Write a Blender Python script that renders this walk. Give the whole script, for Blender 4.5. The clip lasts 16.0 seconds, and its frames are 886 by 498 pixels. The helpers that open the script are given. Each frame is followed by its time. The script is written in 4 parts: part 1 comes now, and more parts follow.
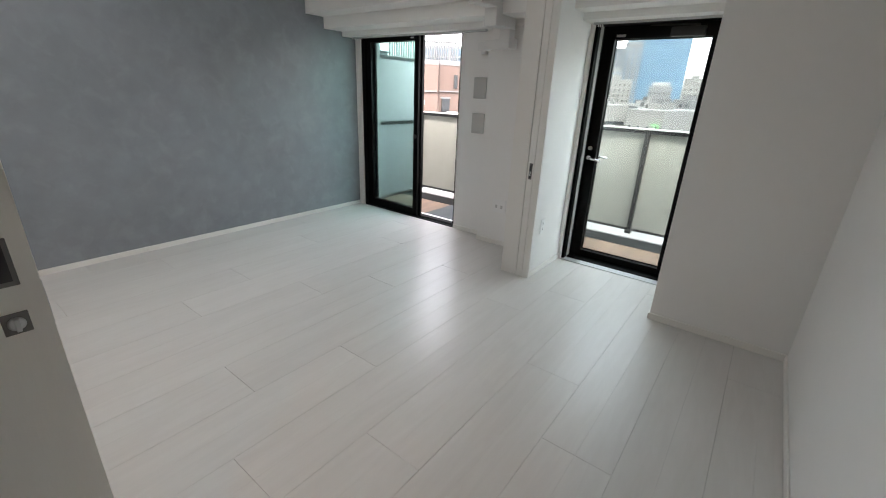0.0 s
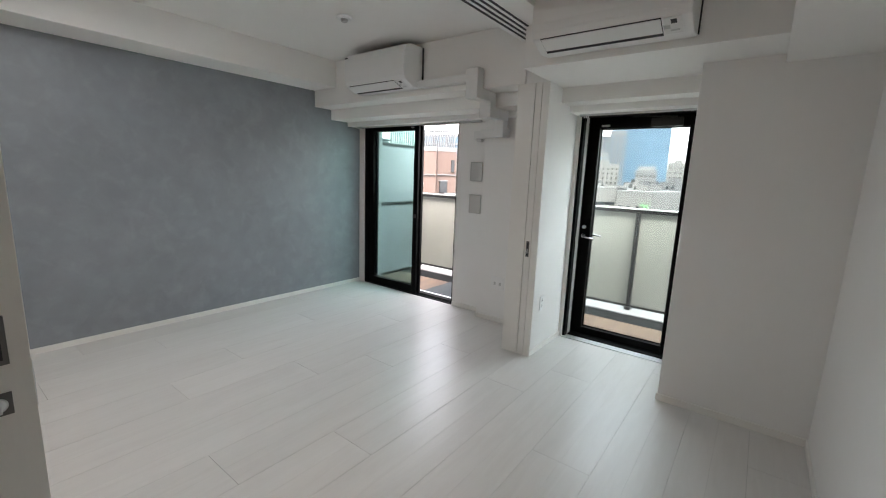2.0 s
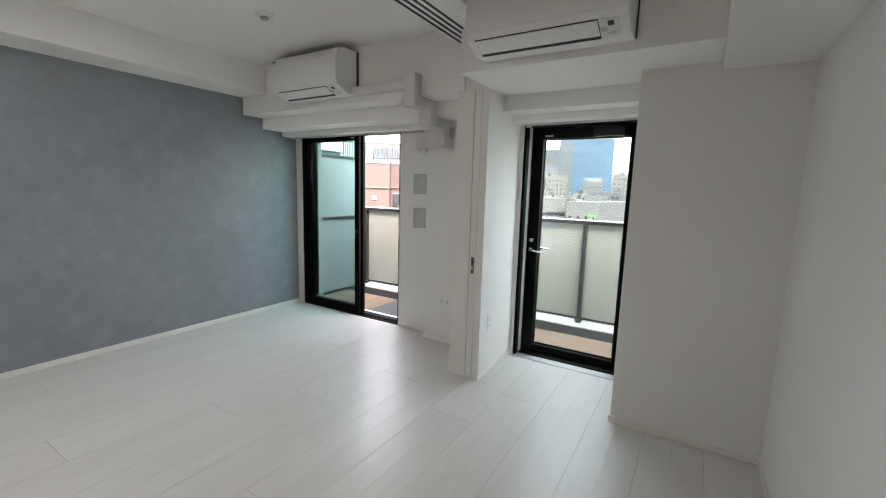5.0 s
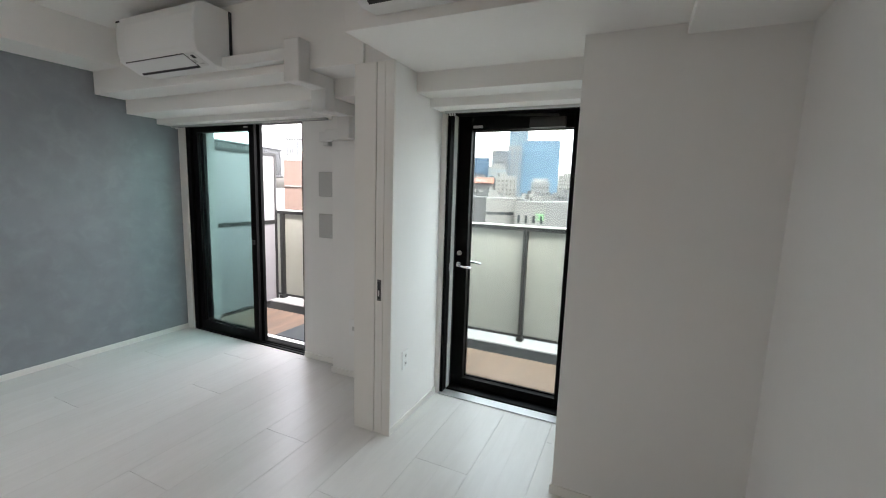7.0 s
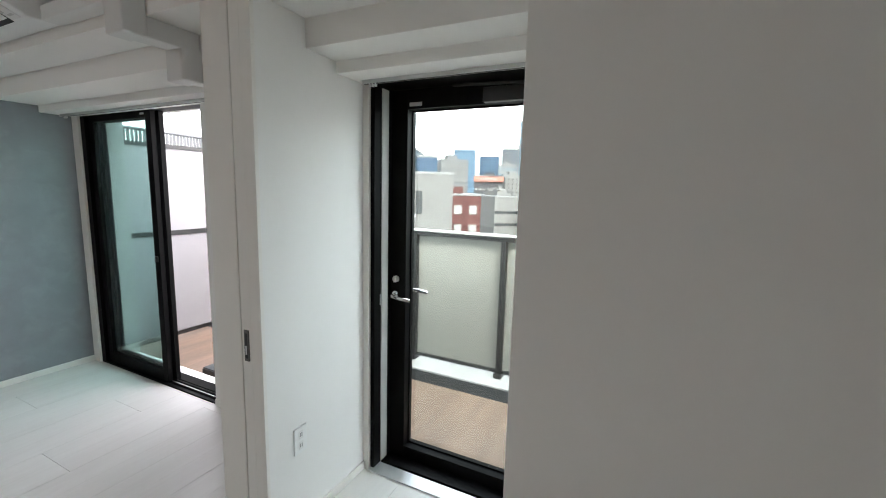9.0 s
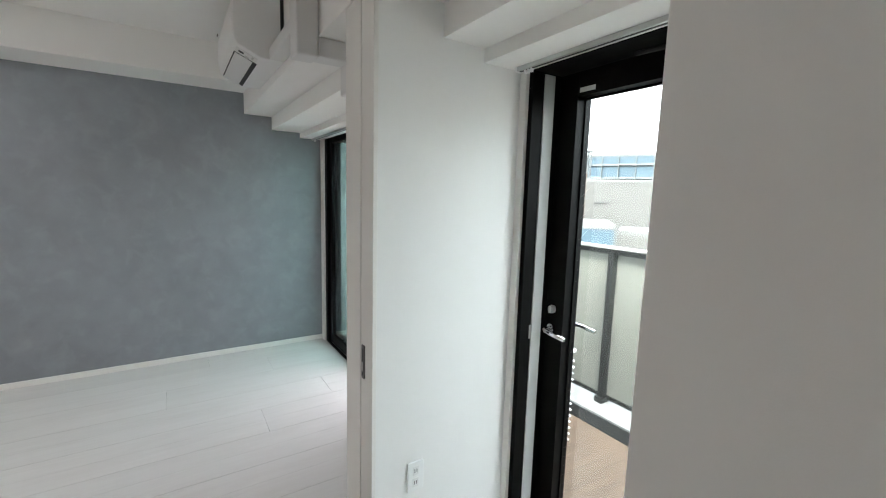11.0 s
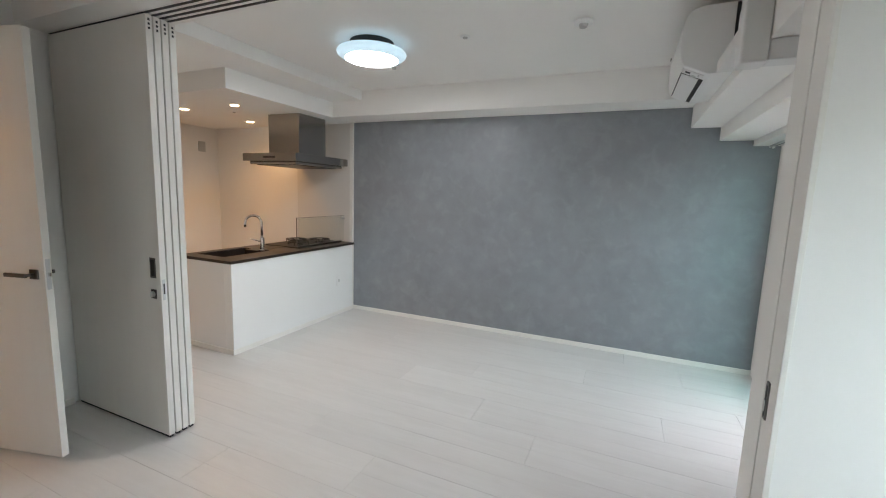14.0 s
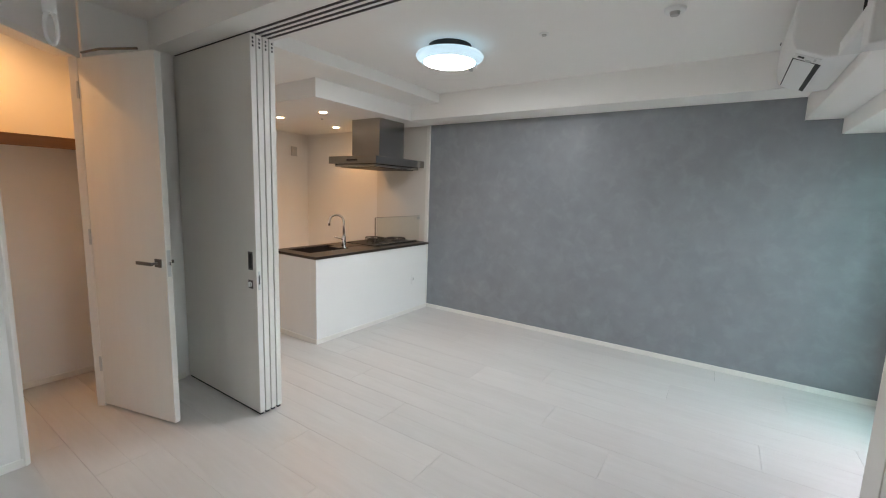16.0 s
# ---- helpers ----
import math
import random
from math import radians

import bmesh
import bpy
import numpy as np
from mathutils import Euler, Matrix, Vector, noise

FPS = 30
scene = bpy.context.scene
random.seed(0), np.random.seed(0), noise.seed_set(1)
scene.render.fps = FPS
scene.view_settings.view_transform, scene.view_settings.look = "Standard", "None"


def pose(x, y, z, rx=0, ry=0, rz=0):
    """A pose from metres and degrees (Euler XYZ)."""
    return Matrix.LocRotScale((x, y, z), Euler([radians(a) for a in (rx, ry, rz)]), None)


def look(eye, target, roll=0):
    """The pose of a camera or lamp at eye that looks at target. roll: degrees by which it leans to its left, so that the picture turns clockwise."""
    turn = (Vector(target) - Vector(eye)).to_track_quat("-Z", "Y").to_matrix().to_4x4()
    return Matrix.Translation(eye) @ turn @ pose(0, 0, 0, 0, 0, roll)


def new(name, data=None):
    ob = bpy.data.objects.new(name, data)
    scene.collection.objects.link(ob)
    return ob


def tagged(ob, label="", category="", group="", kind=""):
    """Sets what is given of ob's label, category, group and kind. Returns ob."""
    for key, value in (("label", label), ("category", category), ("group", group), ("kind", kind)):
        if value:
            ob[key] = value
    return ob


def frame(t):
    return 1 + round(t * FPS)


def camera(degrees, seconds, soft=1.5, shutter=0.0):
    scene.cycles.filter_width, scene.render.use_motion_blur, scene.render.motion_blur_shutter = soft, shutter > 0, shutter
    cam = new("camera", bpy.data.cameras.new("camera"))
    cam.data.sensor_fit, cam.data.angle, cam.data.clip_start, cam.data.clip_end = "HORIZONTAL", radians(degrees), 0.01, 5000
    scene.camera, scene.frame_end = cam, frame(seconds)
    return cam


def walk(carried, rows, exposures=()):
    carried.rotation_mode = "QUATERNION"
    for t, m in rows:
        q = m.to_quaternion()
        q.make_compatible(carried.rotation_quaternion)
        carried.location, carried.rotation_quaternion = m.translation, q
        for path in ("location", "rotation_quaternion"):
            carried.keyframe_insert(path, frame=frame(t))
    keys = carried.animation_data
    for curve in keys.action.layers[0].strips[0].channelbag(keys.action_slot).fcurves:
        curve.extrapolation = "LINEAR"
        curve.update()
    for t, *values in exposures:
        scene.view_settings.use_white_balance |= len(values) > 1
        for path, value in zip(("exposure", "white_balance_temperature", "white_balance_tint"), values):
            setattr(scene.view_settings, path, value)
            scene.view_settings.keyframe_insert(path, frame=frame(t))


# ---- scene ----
cam = camera(93.9, 16.0, 1.1)
PATH = [
    (0, (-0.008, 0.01, 1.443), (-1.135, 1.502, 0.733), 2.4),
    (0.5, (-0.01, 0.01, 1.442), (-1.153, 1.523, 0.808), 2.3),
    (1, (-0.008, 0.001, 1.444), (-1.171, 1.536, 0.906), 2.2),
    (1.5, (-0.012, -0.004, 1.441), (-1.189, 1.554, 1.007), 2.3),
    (2, (-0.007, -0.003, 1.443), (-1.198, 1.565, 1.092), 2.2),
    (2.5, (-0.009, -0.006, 1.442), (-1.205, 1.569, 1.144), 2.2),
    (3, (-0.015, 0.0, 1.439), (-1.209, 1.581, 1.165), 2.1),
    (5.5, (-0.075, 0.41, 1.446), (-1.034, 2.143, 1.169), 1.9),
    (6, (-0.133, 0.577, 1.435), (-1.027, 2.346, 1.17), 2.1),
    (6.5, (-0.146, 0.78, 1.456), (-1.003, 2.566, 1.183), 2.0),
    (7, (-0.134, 1.018, 1.472), (-0.96, 2.817, 1.193), 1.9),
    (7.5, (-0.154, 1.257, 1.487), (-0.97, 3.061, 1.204), 1.9),
    (8, (-0.17, 1.49, 1.502), (-0.984, 3.293, 1.21), 1.7),
    (8.2, (-0.159, 1.587, 1.51), (-0.974, 3.39, 1.221), 1.7),
    (10.3, (-0.055, 2.357, 1.491), (-1.342, 3.863, 1.22), 1.4),
    (10.5, (-0.077, 2.389, 1.493), (-1.47, 3.8, 1.228), 1.5),
    (11, (-0.079, 2.44, 1.501), (-1.743, 3.518, 1.239), 1.6),
    (11.5, (-0.014, 2.492, 1.509), (-1.885, 3.147, 1.249), 1.7),
    (12, (0.068, 2.539, 1.506), (-1.903, 2.758, 1.247), 1.7),
    (12.5, (0.097, 2.537, 1.506), (-1.88, 2.381, 1.249), 1.8),
    (13, (0.106, 2.533, 1.507), (-1.828, 2.091, 1.248), 1.8),
    (13.5, (0.125, 2.538, 1.511), (-1.751, 1.897, 1.249), 1.9),
    (14, (0.127, 2.53, 1.511), (-1.689, 1.734, 1.244), 1.9),
    (14.5, (0.129, 2.529, 1.502), (-1.63, 1.615, 1.237), 1.9),
    (15, (0.131, 2.532, 1.507), (-1.579, 1.531, 1.237), 1.9),
    (15.5, (0.131, 2.537, 1.512), (-1.541, 1.474, 1.239), 1.9),
    (16, (0.133, 2.541, 1.506), (-1.511, 1.436, 1.234), 1.9),
]
walk(cam, [(t, look(e, g, r)) for t, e, g, r in PATH], [(0.0, 4.70, 6830, 14.3), (6.0, 4.76, 6830, 14.3), (8.2, 4.63, 6830, 14.3), (10.3, 4.90, 6830, 14.3), (12.5, 4.98, 6830, 14.3), (14.5, 5.15, 6720, 14.3), (16.0, 5.15, 6720, 14.3)])

# ---- world and light ----
world = bpy.data.worlds.new("overcast_sky")
scene.world = world
world.use_nodes = True
wn = world.node_tree
wn.nodes.clear()
sky = wn.nodes.new("ShaderNodeTexSky")
sky.sky_type = "NISHITA"
sky.sun_disc = False
sky.sun_elevation = radians(48)
sky.sun_rotation = radians(150)
sky.dust_density = 6.0
sky.air_density = 1.0
haze = wn.nodes.new("ShaderNodeHueSaturation")
haze.inputs["Saturation"].default_value = 0.3
back = wn.nodes.new("ShaderNodeBackground")
back.inputs["Strength"].default_value = 0.14
wout = wn.nodes.new("ShaderNodeOutputWorld")
wn.links.new(sky.outputs[0], haze.inputs["Color"])
wn.links.new(haze.outputs[0], back.inputs["Color"])
wn.links.new(back.outputs[0], wout.inputs["Surface"])

sun_data = bpy.data.lights.new("sun", "SUN")
sun_data.energy = 0.1
sun_data.angle = radians(20)
sun_data.color = (1.0, 0.97, 0.92)
sun = new("sun", sun_data)
sun.matrix_world = look((0, 0, 0), (-0.35, 0.75, -0.95))


# ---- materials ----
def mat(name, base, rough=0.6, metal=0.0, noise_scale=0.0, amount=0.08, fine=0.0, bump=0.0, bump_scale=300.0,
        stretch=(1, 1, 1), coat=0.0, spec=0.5, rand=0.0):
    """A painted or raw surface: colour varied at two scales, fine relief, roughness that follows the wear."""
    m = bpy.data.materials.new(name)
    m.use_nodes = True
    n, l = m.node_tree.nodes, m.node_tree.links
    p = n["Principled BSDF"]
    p.inputs["Base Color"].default_value = (*base, 1)
    p.inputs["Roughness"].default_value = rough
    p.inputs["Metallic"].default_value = metal
    p.inputs["Specular IOR Level"].default_value = spec
    p.inputs["Coat Weight"].default_value = coat
    geo = n.new("ShaderNodeTexCoord")
    place = n.new("ShaderNodeMapping")
    place.inputs["Scale"].default_value = stretch
    l.new(geo.outputs["Object"], place.inputs["Vector"])
    if noise_scale:
        big, small = n.new("ShaderNodeTexNoise"), n.new("ShaderNodeTexNoise")
        big.inputs["Scale"].default_value, big.inputs["Detail"].default_value = noise_scale, 5
        small.inputs["Scale"].default_value, small.inputs["Detail"].default_value = noise_scale * 14, 4
        l.new(place.outputs[0], big.inputs["Vector"])
        l.new(place.outputs[0], small.inputs["Vector"])
        mixed = n.new("ShaderNodeMath")
        mixed.operation = "MULTIPLY_ADD"
        l.new(small.outputs["Fac"], mixed.inputs[0])
        mixed.inputs[1].default_value = fine
        l.new(big.outputs["Fac"], mixed.inputs[2])
        span = n.new("ShaderNodeMapRange")
        span.inputs["From Min"].default_value, span.inputs["From Max"].default_value = 0.3 + fine * 0.3, 0.7 + fine * 0.7
        span.inputs["To Min"].default_value, span.inputs["To Max"].default_value = 1 - amount, 1 + amount
        l.new(mixed.outputs[0], span.inputs["Value"])
        value = span.outputs[0]
        if rand:
            info = n.new("ShaderNodeObjectInfo")
            vary = n.new("ShaderNodeMapRange")
            vary.inputs["To Min"].default_value, vary.inputs["To Max"].default_value = 1 - rand, 1 + rand
            l.new(info.outputs["Random"], vary.inputs["Value"])
            both = n.new("ShaderNodeMath")
            both.operation = "MULTIPLY"
            l.new(value, both.inputs[0])
            l.new(vary.outputs[0], both.inputs[1])
            value = both.outputs[0]
        tint = n.new("ShaderNodeVectorMath")
        tint.operation = "SCALE"
        tint.inputs[0].default_value = base
        l.new(value, tint.inputs["Scale"])
        l.new(tint.outputs[0], p.inputs["Base Color"])
        dull = n.new("ShaderNodeMapRange")
        dull.inputs["From Min"].default_value, dull.inputs["From Max"].default_value = 0.3, 0.7
        dull.inputs["To Min"].default_value, dull.inputs["To Max"].default_value = rough * 0.88, min(1, rough * 1.12)
        l.new(big.outputs["Fac"], dull.inputs["Value"])
        l.new(dull.outputs[0], p.inputs["Roughness"])
    if bump:
        rel = n.new("ShaderNodeTexNoise")
        rel.inputs["Scale"].default_value, rel.inputs["Detail"].default_value = bump_scale, 3
        l.new(place.outputs[0], rel.inputs["Vector"])
        bp = n.new("ShaderNodeBump")
        bp.inputs["Strength"].default_value, bp.inputs["Distance"].default_value = bump, 0.002
        l.new(rel.outputs["Fac"], bp.inputs["Height"])
        l.new(bp.outputs[0], p.inputs["Normal"])
    return m


def glass(name, tint, ior=1.45, rough=0.0):
    m = bpy.data.materials.new(name)
    m.use_nodes = True
    n, l = m.node_tree.nodes, m.node_tree.links
    n.clear()
    clear, shine, mix = n.new("ShaderNodeBsdfTransparent"), n.new("ShaderNodeBsdfGlossy"), n.new("ShaderNodeMixShader")
    clear.inputs[0].default_value = (*tint, 1)
    shine.inputs["Roughness"].default_value = rough
    lw = n.new("ShaderNodeLayerWeight")
    lw.inputs["Blend"].default_value = 0.5
    up, fr = n.new("ShaderNodeMath"), n.new("ShaderNodeMath")
    up.operation, fr.operation = "POWER", "MULTIPLY_ADD"
    up.inputs[1].default_value = 5.0
    fr.inputs[1].default_value, fr.inputs[2].default_value = 0.9, ((ior - 1) / (ior + 1)) ** 2
    l.new(lw.outputs["Facing"], up.inputs[0])
    l.new(up.outputs[0], fr.inputs[0])
    out = n.new("ShaderNodeOutputMaterial")
    l.new(fr.outputs[0], mix.inputs[0])
    l.new(clear.outputs[0], mix.inputs[1])
    l.new(shine.outputs[0], mix.inputs[2])
    l.new(mix.outputs[0], out.inputs["Surface"])
    return m


def glow(name, colour, strength):
    m = bpy.data.materials.new(name)
    m.use_nodes = True
    p = m.node_tree.nodes["Principled BSDF"]
    p.inputs["Base Color"].default_value = (*colour, 1)
    p.inputs["Emission Color"].default_value = (*colour, 1)
    p.inputs["Emission Strength"].default_value = strength
    return m


def milky(name, colour, through_light=0.5):
    """Obscured laminated glass: scatters the light that falls through it."""
    m = bpy.data.materials.new(name)
    m.use_nodes = True
    n, l = m.node_tree.nodes, m.node_tree.links
    p = n["Principled BSDF"]
    p.inputs["Roughness"].default_value = 0.25
    tex = n.new("ShaderNodeTexNoise")
    tex.inputs["Scale"].default_value = 3.0
    ramp = n.new("ShaderNodeMapRange")
    ramp.inputs["To Min"].default_value, ramp.inputs["To Max"].default_value = 0.94, 1.06
    l.new(tex.outputs["Fac"], ramp.inputs["Value"])
    sc = n.new("ShaderNodeVectorMath")
    sc.operation = "SCALE"
    sc.inputs[0].default_value = colour
    l.new(ramp.outputs[0], sc.inputs["Scale"])
    l.new(sc.outputs[0], p.inputs["Base Color"])
    tr, mix = n.new("ShaderNodeBsdfTranslucent"), n.new("ShaderNodeMixShader")
    l.new(sc.outputs[0], tr.inputs["Color"])
    mix.inputs[0].default_value = through_light
    l.new(p.outputs[0], mix.inputs[1])
    l.new(tr.outputs[0], mix.inputs[2])
    l.new(mix.outputs[0], n["Material Output"].inputs["Surface"])
    return m


WALL = mat("white_wallpaper", (0.86, 0.85, 0.83), 0.72, noise_scale=1.3, amount=0.015, fine=0.3, bump=0.12, bump_scale=420)
CEIL = mat("white_ceiling_paper", (0.92, 0.91, 0.885), 0.8, noise_scale=1.1, amount=0.015, fine=0.3, bump=0.10, bump_scale=380)
TRIM = mat("white_trim", (0.84, 0.82, 0.78), 0.42, noise_scale=2.0, amount=0.015, fine=0.2)
DOORW = mat("white_door_sheet", (0.82, 0.80, 0.755), 0.45, noise_scale=1.5, amount=0.02, fine=0.5, bump=0.05, bump_scale=90, stretch=(8, 8, 0.6))
GAP = mat("board_joint", (0.30, 0.285, 0.265), 0.8)
BLACK = mat("black_aluminium", (0.003, 0.003, 0.0032), 0.5, noise_scale=6, amount=0.1, fine=0.4, spec=0.1)
DARKAL = mat("dark_bronze_aluminium", (0.012, 0.0125, 0.0125), 0.45, noise_scale=6, amount=0.1, fine=0.4)
SILVER = mat("satin_aluminium", (0.62, 0.63, 0.63), 0.38, metal=0.7, noise_scale=9, amount=0.05)
CHROME = mat("chrome", (0.72, 0.72, 0.72), 0.12, metal=1.0)
GUN = mat("dark_nickel", (0.16, 0.155, 0.15), 0.32, metal=1.0)
PLAST = mat("white_plastic", (0.86, 0.86, 0.85), 0.32, noise_scale=3, amount=0.01)
PLASTW = mat("duct_plastic", (0.78, 0.775, 0.76), 0.4, noise_scale=3, amount=0.015)
GREYP = mat("pale_grey_plastic", (0.55, 0.55, 0.535), 0.5, noise_scale=3, amount=0.02)
DARKP = mat("dark_plastic", (0.02, 0.02, 0.022), 0.5)
STEEL = mat("brushed_steel", (0.36, 0.35, 0.335), 0.22, metal=1.0, noise_scale=4, amount=0.02, fine=0.2)
DRAIN = mat("dull_dark_steel", (0.11, 0.095, 0.085), 0.5, metal=0.6, noise_scale=4, amount=0.05, fine=0.3)
STONE = mat("dark_brown_worktop", (0.030, 0.022, 0.018), 0.36, noise_scale=4, amount=0.2, fine=0.8, spec=0.4)
CABIN = mat("white_melamine", (0.86, 0.86, 0.85), 0.35, noise_scale=2, amount=0.01)
IRON = mat("cast_iron", (0.015, 0.015, 0.015), 0.6, noise_scale=40, amount=0.2)
SHELFM = mat("walnut_shelf", (0.17, 0.085, 0.045), 0.5, noise_scale=3, amount=0.2, fine=0.4, stretch=(0.6, 8, 8))
PANELM = mat("kitchen_panel", (0.74, 0.72, 0.68), 0.36, noise_scale=2, amount=0.015)
CONC = mat("pale_concrete", (0.30, 0.30, 0.295), 0.75, noise_scale=3, amount=0.08, fine=0.6, bump=0.2, bump_scale=120)
GUTTER = mat("grey_waterproof_paint", (0.045, 0.053, 0.058), 0.55, noise_scale=3, amount=0.12, fine=0.6)
DECK = mat("balcony_wood_sheet", (0.17, 0.118, 0.088), 0.6, noise_scale=2.2, amount=0.38, fine=0.5, stretch=(6, 0.7, 1), bump=0.1, bump_scale=60)
FROST = milky("obscured_rail_glass", (0.30, 0.30, 0.272), 0.4)
SCREEN = milky("balcony_screen_board", (0.32, 0.31, 0.325), 0.35)
GLASSC = glass("clear_glass", (0.97, 0.985, 0.98))
GLASSW = glass("wired_glass", (0.80, 0.862, 0.852))
GLASST = glass("green_tinted_glass", (0.755, 0.852, 0.838))
GLASSG = glass("splash_glass", (0.95, 0.965, 0.95))
WIRE = mat("glass_wire", (0.26, 0.27, 0.27), 0.5)
LAMP = glow("lamp_diffuser", (0.90, 0.96, 1.0), 1.9)
LAMPRIM = glow("lamp_diffuser_rim", (0.62, 0.86, 1.0), 0.019)
WARM = glow("downlight_lens", (1.0, 0.72, 0.42), 1.4)
SOIL = mat("asphalt_and_roofs", (0.16, 0.16, 0.165), 0.9, noise_scale=0.02, amount=0.3, fine=0.6)


def accent():
    """Blue-grey plaster-look wallpaper: trowelled clouds with small silvery flecks that catch the light."""
    m = bpy.data.materials.new("blue_grey_plaster_paper")
    m.use_nodes = True
    n, l = m.node_tree.nodes, m.node_tree.links
    p = n["Principled BSDF"]
    co = n.new("ShaderNodeTexCoord")
    big, mid, fl = n.new("ShaderNodeTexNoise"), n.new("ShaderNodeTexNoise"), n.new("ShaderNodeTexNoise")
    big.inputs["Scale"].default_value, big.inputs["Detail"].default_value = 1.4, 6
    mid.inputs["Scale"].default_value, mid.inputs["Detail"].default_value, mid.inputs["Distortion"].default_value = 7.0, 5, 0.3
    fl.inputs["Scale"].default_value, fl.inputs["Detail"].default_value, fl.inputs["Distortion"].default_value = 8.0, 5, 0.5
    for t in (big, mid, fl):
        l.new(co.outputs["Object"], t.inputs["Vector"])
    a = n.new("ShaderNodeMath")
    a.operation = "ADD"
    l.new(big.outputs["Fac"], a.inputs[0])
    l.new(mid.outputs["Fac"], a.inputs[1])
    r = n.new("ShaderNodeMapRange")
    r.inputs["From Min"].default_value, r.inputs["From Max"].default_value = 0.7, 1.3
    r.inputs["To Min"].default_value, r.inputs["To Max"].default_value = 0.90, 1.10
    l.new(a.outputs[0], r.inputs["Value"])
    s = n.new("ShaderNodeVectorMath")
    s.operation = "SCALE"
    s.inputs[0].default_value = (0.245, 0.266, 0.290)
    l.new(r.outputs[0], s.inputs["Scale"])
    mask = n.new("ShaderNodeMapRange")
    mask.inputs["From Min"].default_value, mask.inputs["From Max"].default_value = 0.52, 0.72
    mask.inputs["To Max"].default_value = 0.16
    l.new(fl.outputs["Fac"], mask.inputs["Value"])
    silver = n.new("ShaderNodeMix")
    silver.data_type = "RGBA"
    silver.inputs["B"].default_value = (0.42, 0.445, 0.47, 1)
    l.new(mask.outputs[0], silver.inputs["Factor"])
    l.new(s.outputs[0], silver.inputs["A"])
    l.new(silver.outputs["Result"], p.inputs["Base Color"])
    g = n.new("ShaderNodeMapRange")
    g.inputs["From Min"].default_value, g.inputs["From Max"].default_value = 0.50, 0.70
    g.inputs["To Min"].default_value, g.inputs["To Max"].default_value = 0.46, 0.34
    l.new(fl.outputs["Fac"], g.inputs["Value"])
    l.new(g.outputs[0], p.inputs["Roughness"])
    p.inputs["Specular IOR Level"].default_value = 0.75
    b = n.new("ShaderNodeBump")
    b.inputs["Strength"].default_value, b.inputs["Distance"].default_value = 0.05, 0.001
    l.new(fl.outputs["Fac"], b.inputs["Height"])
    l.new(b.outputs[0], p.inputs["Normal"])
    return m


GREYW = accent()


def plank_sheet():
    """Pale whitewashed ash-look board with a satin coat."""
    m = bpy.data.materials.new("whitewashed_floor_sheet")
    m.use_nodes = True
    n, l = m.node_tree.nodes, m.node_tree.links
    p = n["Principled BSDF"]
    co, info = n.new("ShaderNodeTexCoord"), n.new("ShaderNodeObjectInfo")
    off = n.new("ShaderNodeVectorMath")
    off.operation = "SCALE"
    off.inputs[0].default_value = (37.0, 91.0, 13.0)
    l.new(info.outputs["Random"], off.inputs["Scale"])
    add = n.new("ShaderNodeVectorMath")
    add.operation = "ADD"
    l.new(co.outputs["Object"], add.inputs[0])
    l.new(off.outputs[0], add.inputs[1])
    mp = n.new("ShaderNodeMapping")
    mp.inputs["Scale"].default_value = (9, 1.1, 1)
    l.new(add.outputs[0], mp.inputs["Vector"])
    grain, cloud = n.new("ShaderNodeTexNoise"), n.new("ShaderNodeTexNoise")
    grain.inputs["Scale"].default_value, grain.inputs["Detail"].default_value, grain.inputs["Distortion"].default_value = 2.5, 8, 1.0
    cloud.inputs["Scale"].default_value, cloud.inputs["Detail"].default_value = 0.5, 3
    l.new(mp.outputs[0], grain.inputs["Vector"])
    l.new(mp.outputs[0], cloud.inputs["Vector"])
    a = n.new("ShaderNodeMath")
    a.operation = "ADD"
    l.new(grain.outputs["Fac"], a.inputs[0])
    l.new(cloud.outputs["Fac"], a.inputs[1])
    ramp = n.new("ShaderNodeValToRGB")
    ramp.color_ramp.elements[0].position, ramp.color_ramp.elements[0].color = 0.36, (0.645, 0.625, 0.60, 1)
    ramp.color_ramp.elements[1].position, ramp.color_ramp.elements[1].color = 0.64, (0.70, 0.683, 0.66, 1)
    h = n.new("ShaderNodeMath")
    h.operation = "MULTIPLY"
    h.inputs[1].default_value = 0.5
    l.new(a.outputs[0], h.inputs[0])
    l.new(h.outputs[0], ramp.inputs["Fac"])
    vary = n.new("ShaderNodeMapRange")
    vary.inputs["To Min"].default_value, vary.inputs["To Max"].default_value = 0.975, 1.025
    l.new(info.outputs["Random"], vary.inputs["Value"])
    s = n.new("ShaderNodeVectorMath")
    s.operation = "SCALE"
    l.new(ramp.outputs["Color"], s.inputs[0])
    l.new(vary.outputs[0], s.inputs["Scale"])
    l.new(s.outputs[0], p.inputs["Base Color"])
    rr = n.new("ShaderNodeMapRange")
    rr.inputs["To Min"].default_value, rr.inputs["To Max"].default_value = 0.29, 0.38
    l.new(grain.outputs["Fac"], rr.inputs["Value"])
    l.new(rr.outputs[0], p.inputs["Roughness"])
    b = n.new("ShaderNodeBump")
    b.inputs["Strength"].default_value, b.inputs["Distance"].default_value = 0.08, 0.001
    l.new(grain.outputs["Fac"], b.inputs["Height"])
    l.new(b.outputs[0], p.inputs["Normal"])
    return m


PLANK = plank_sheet()


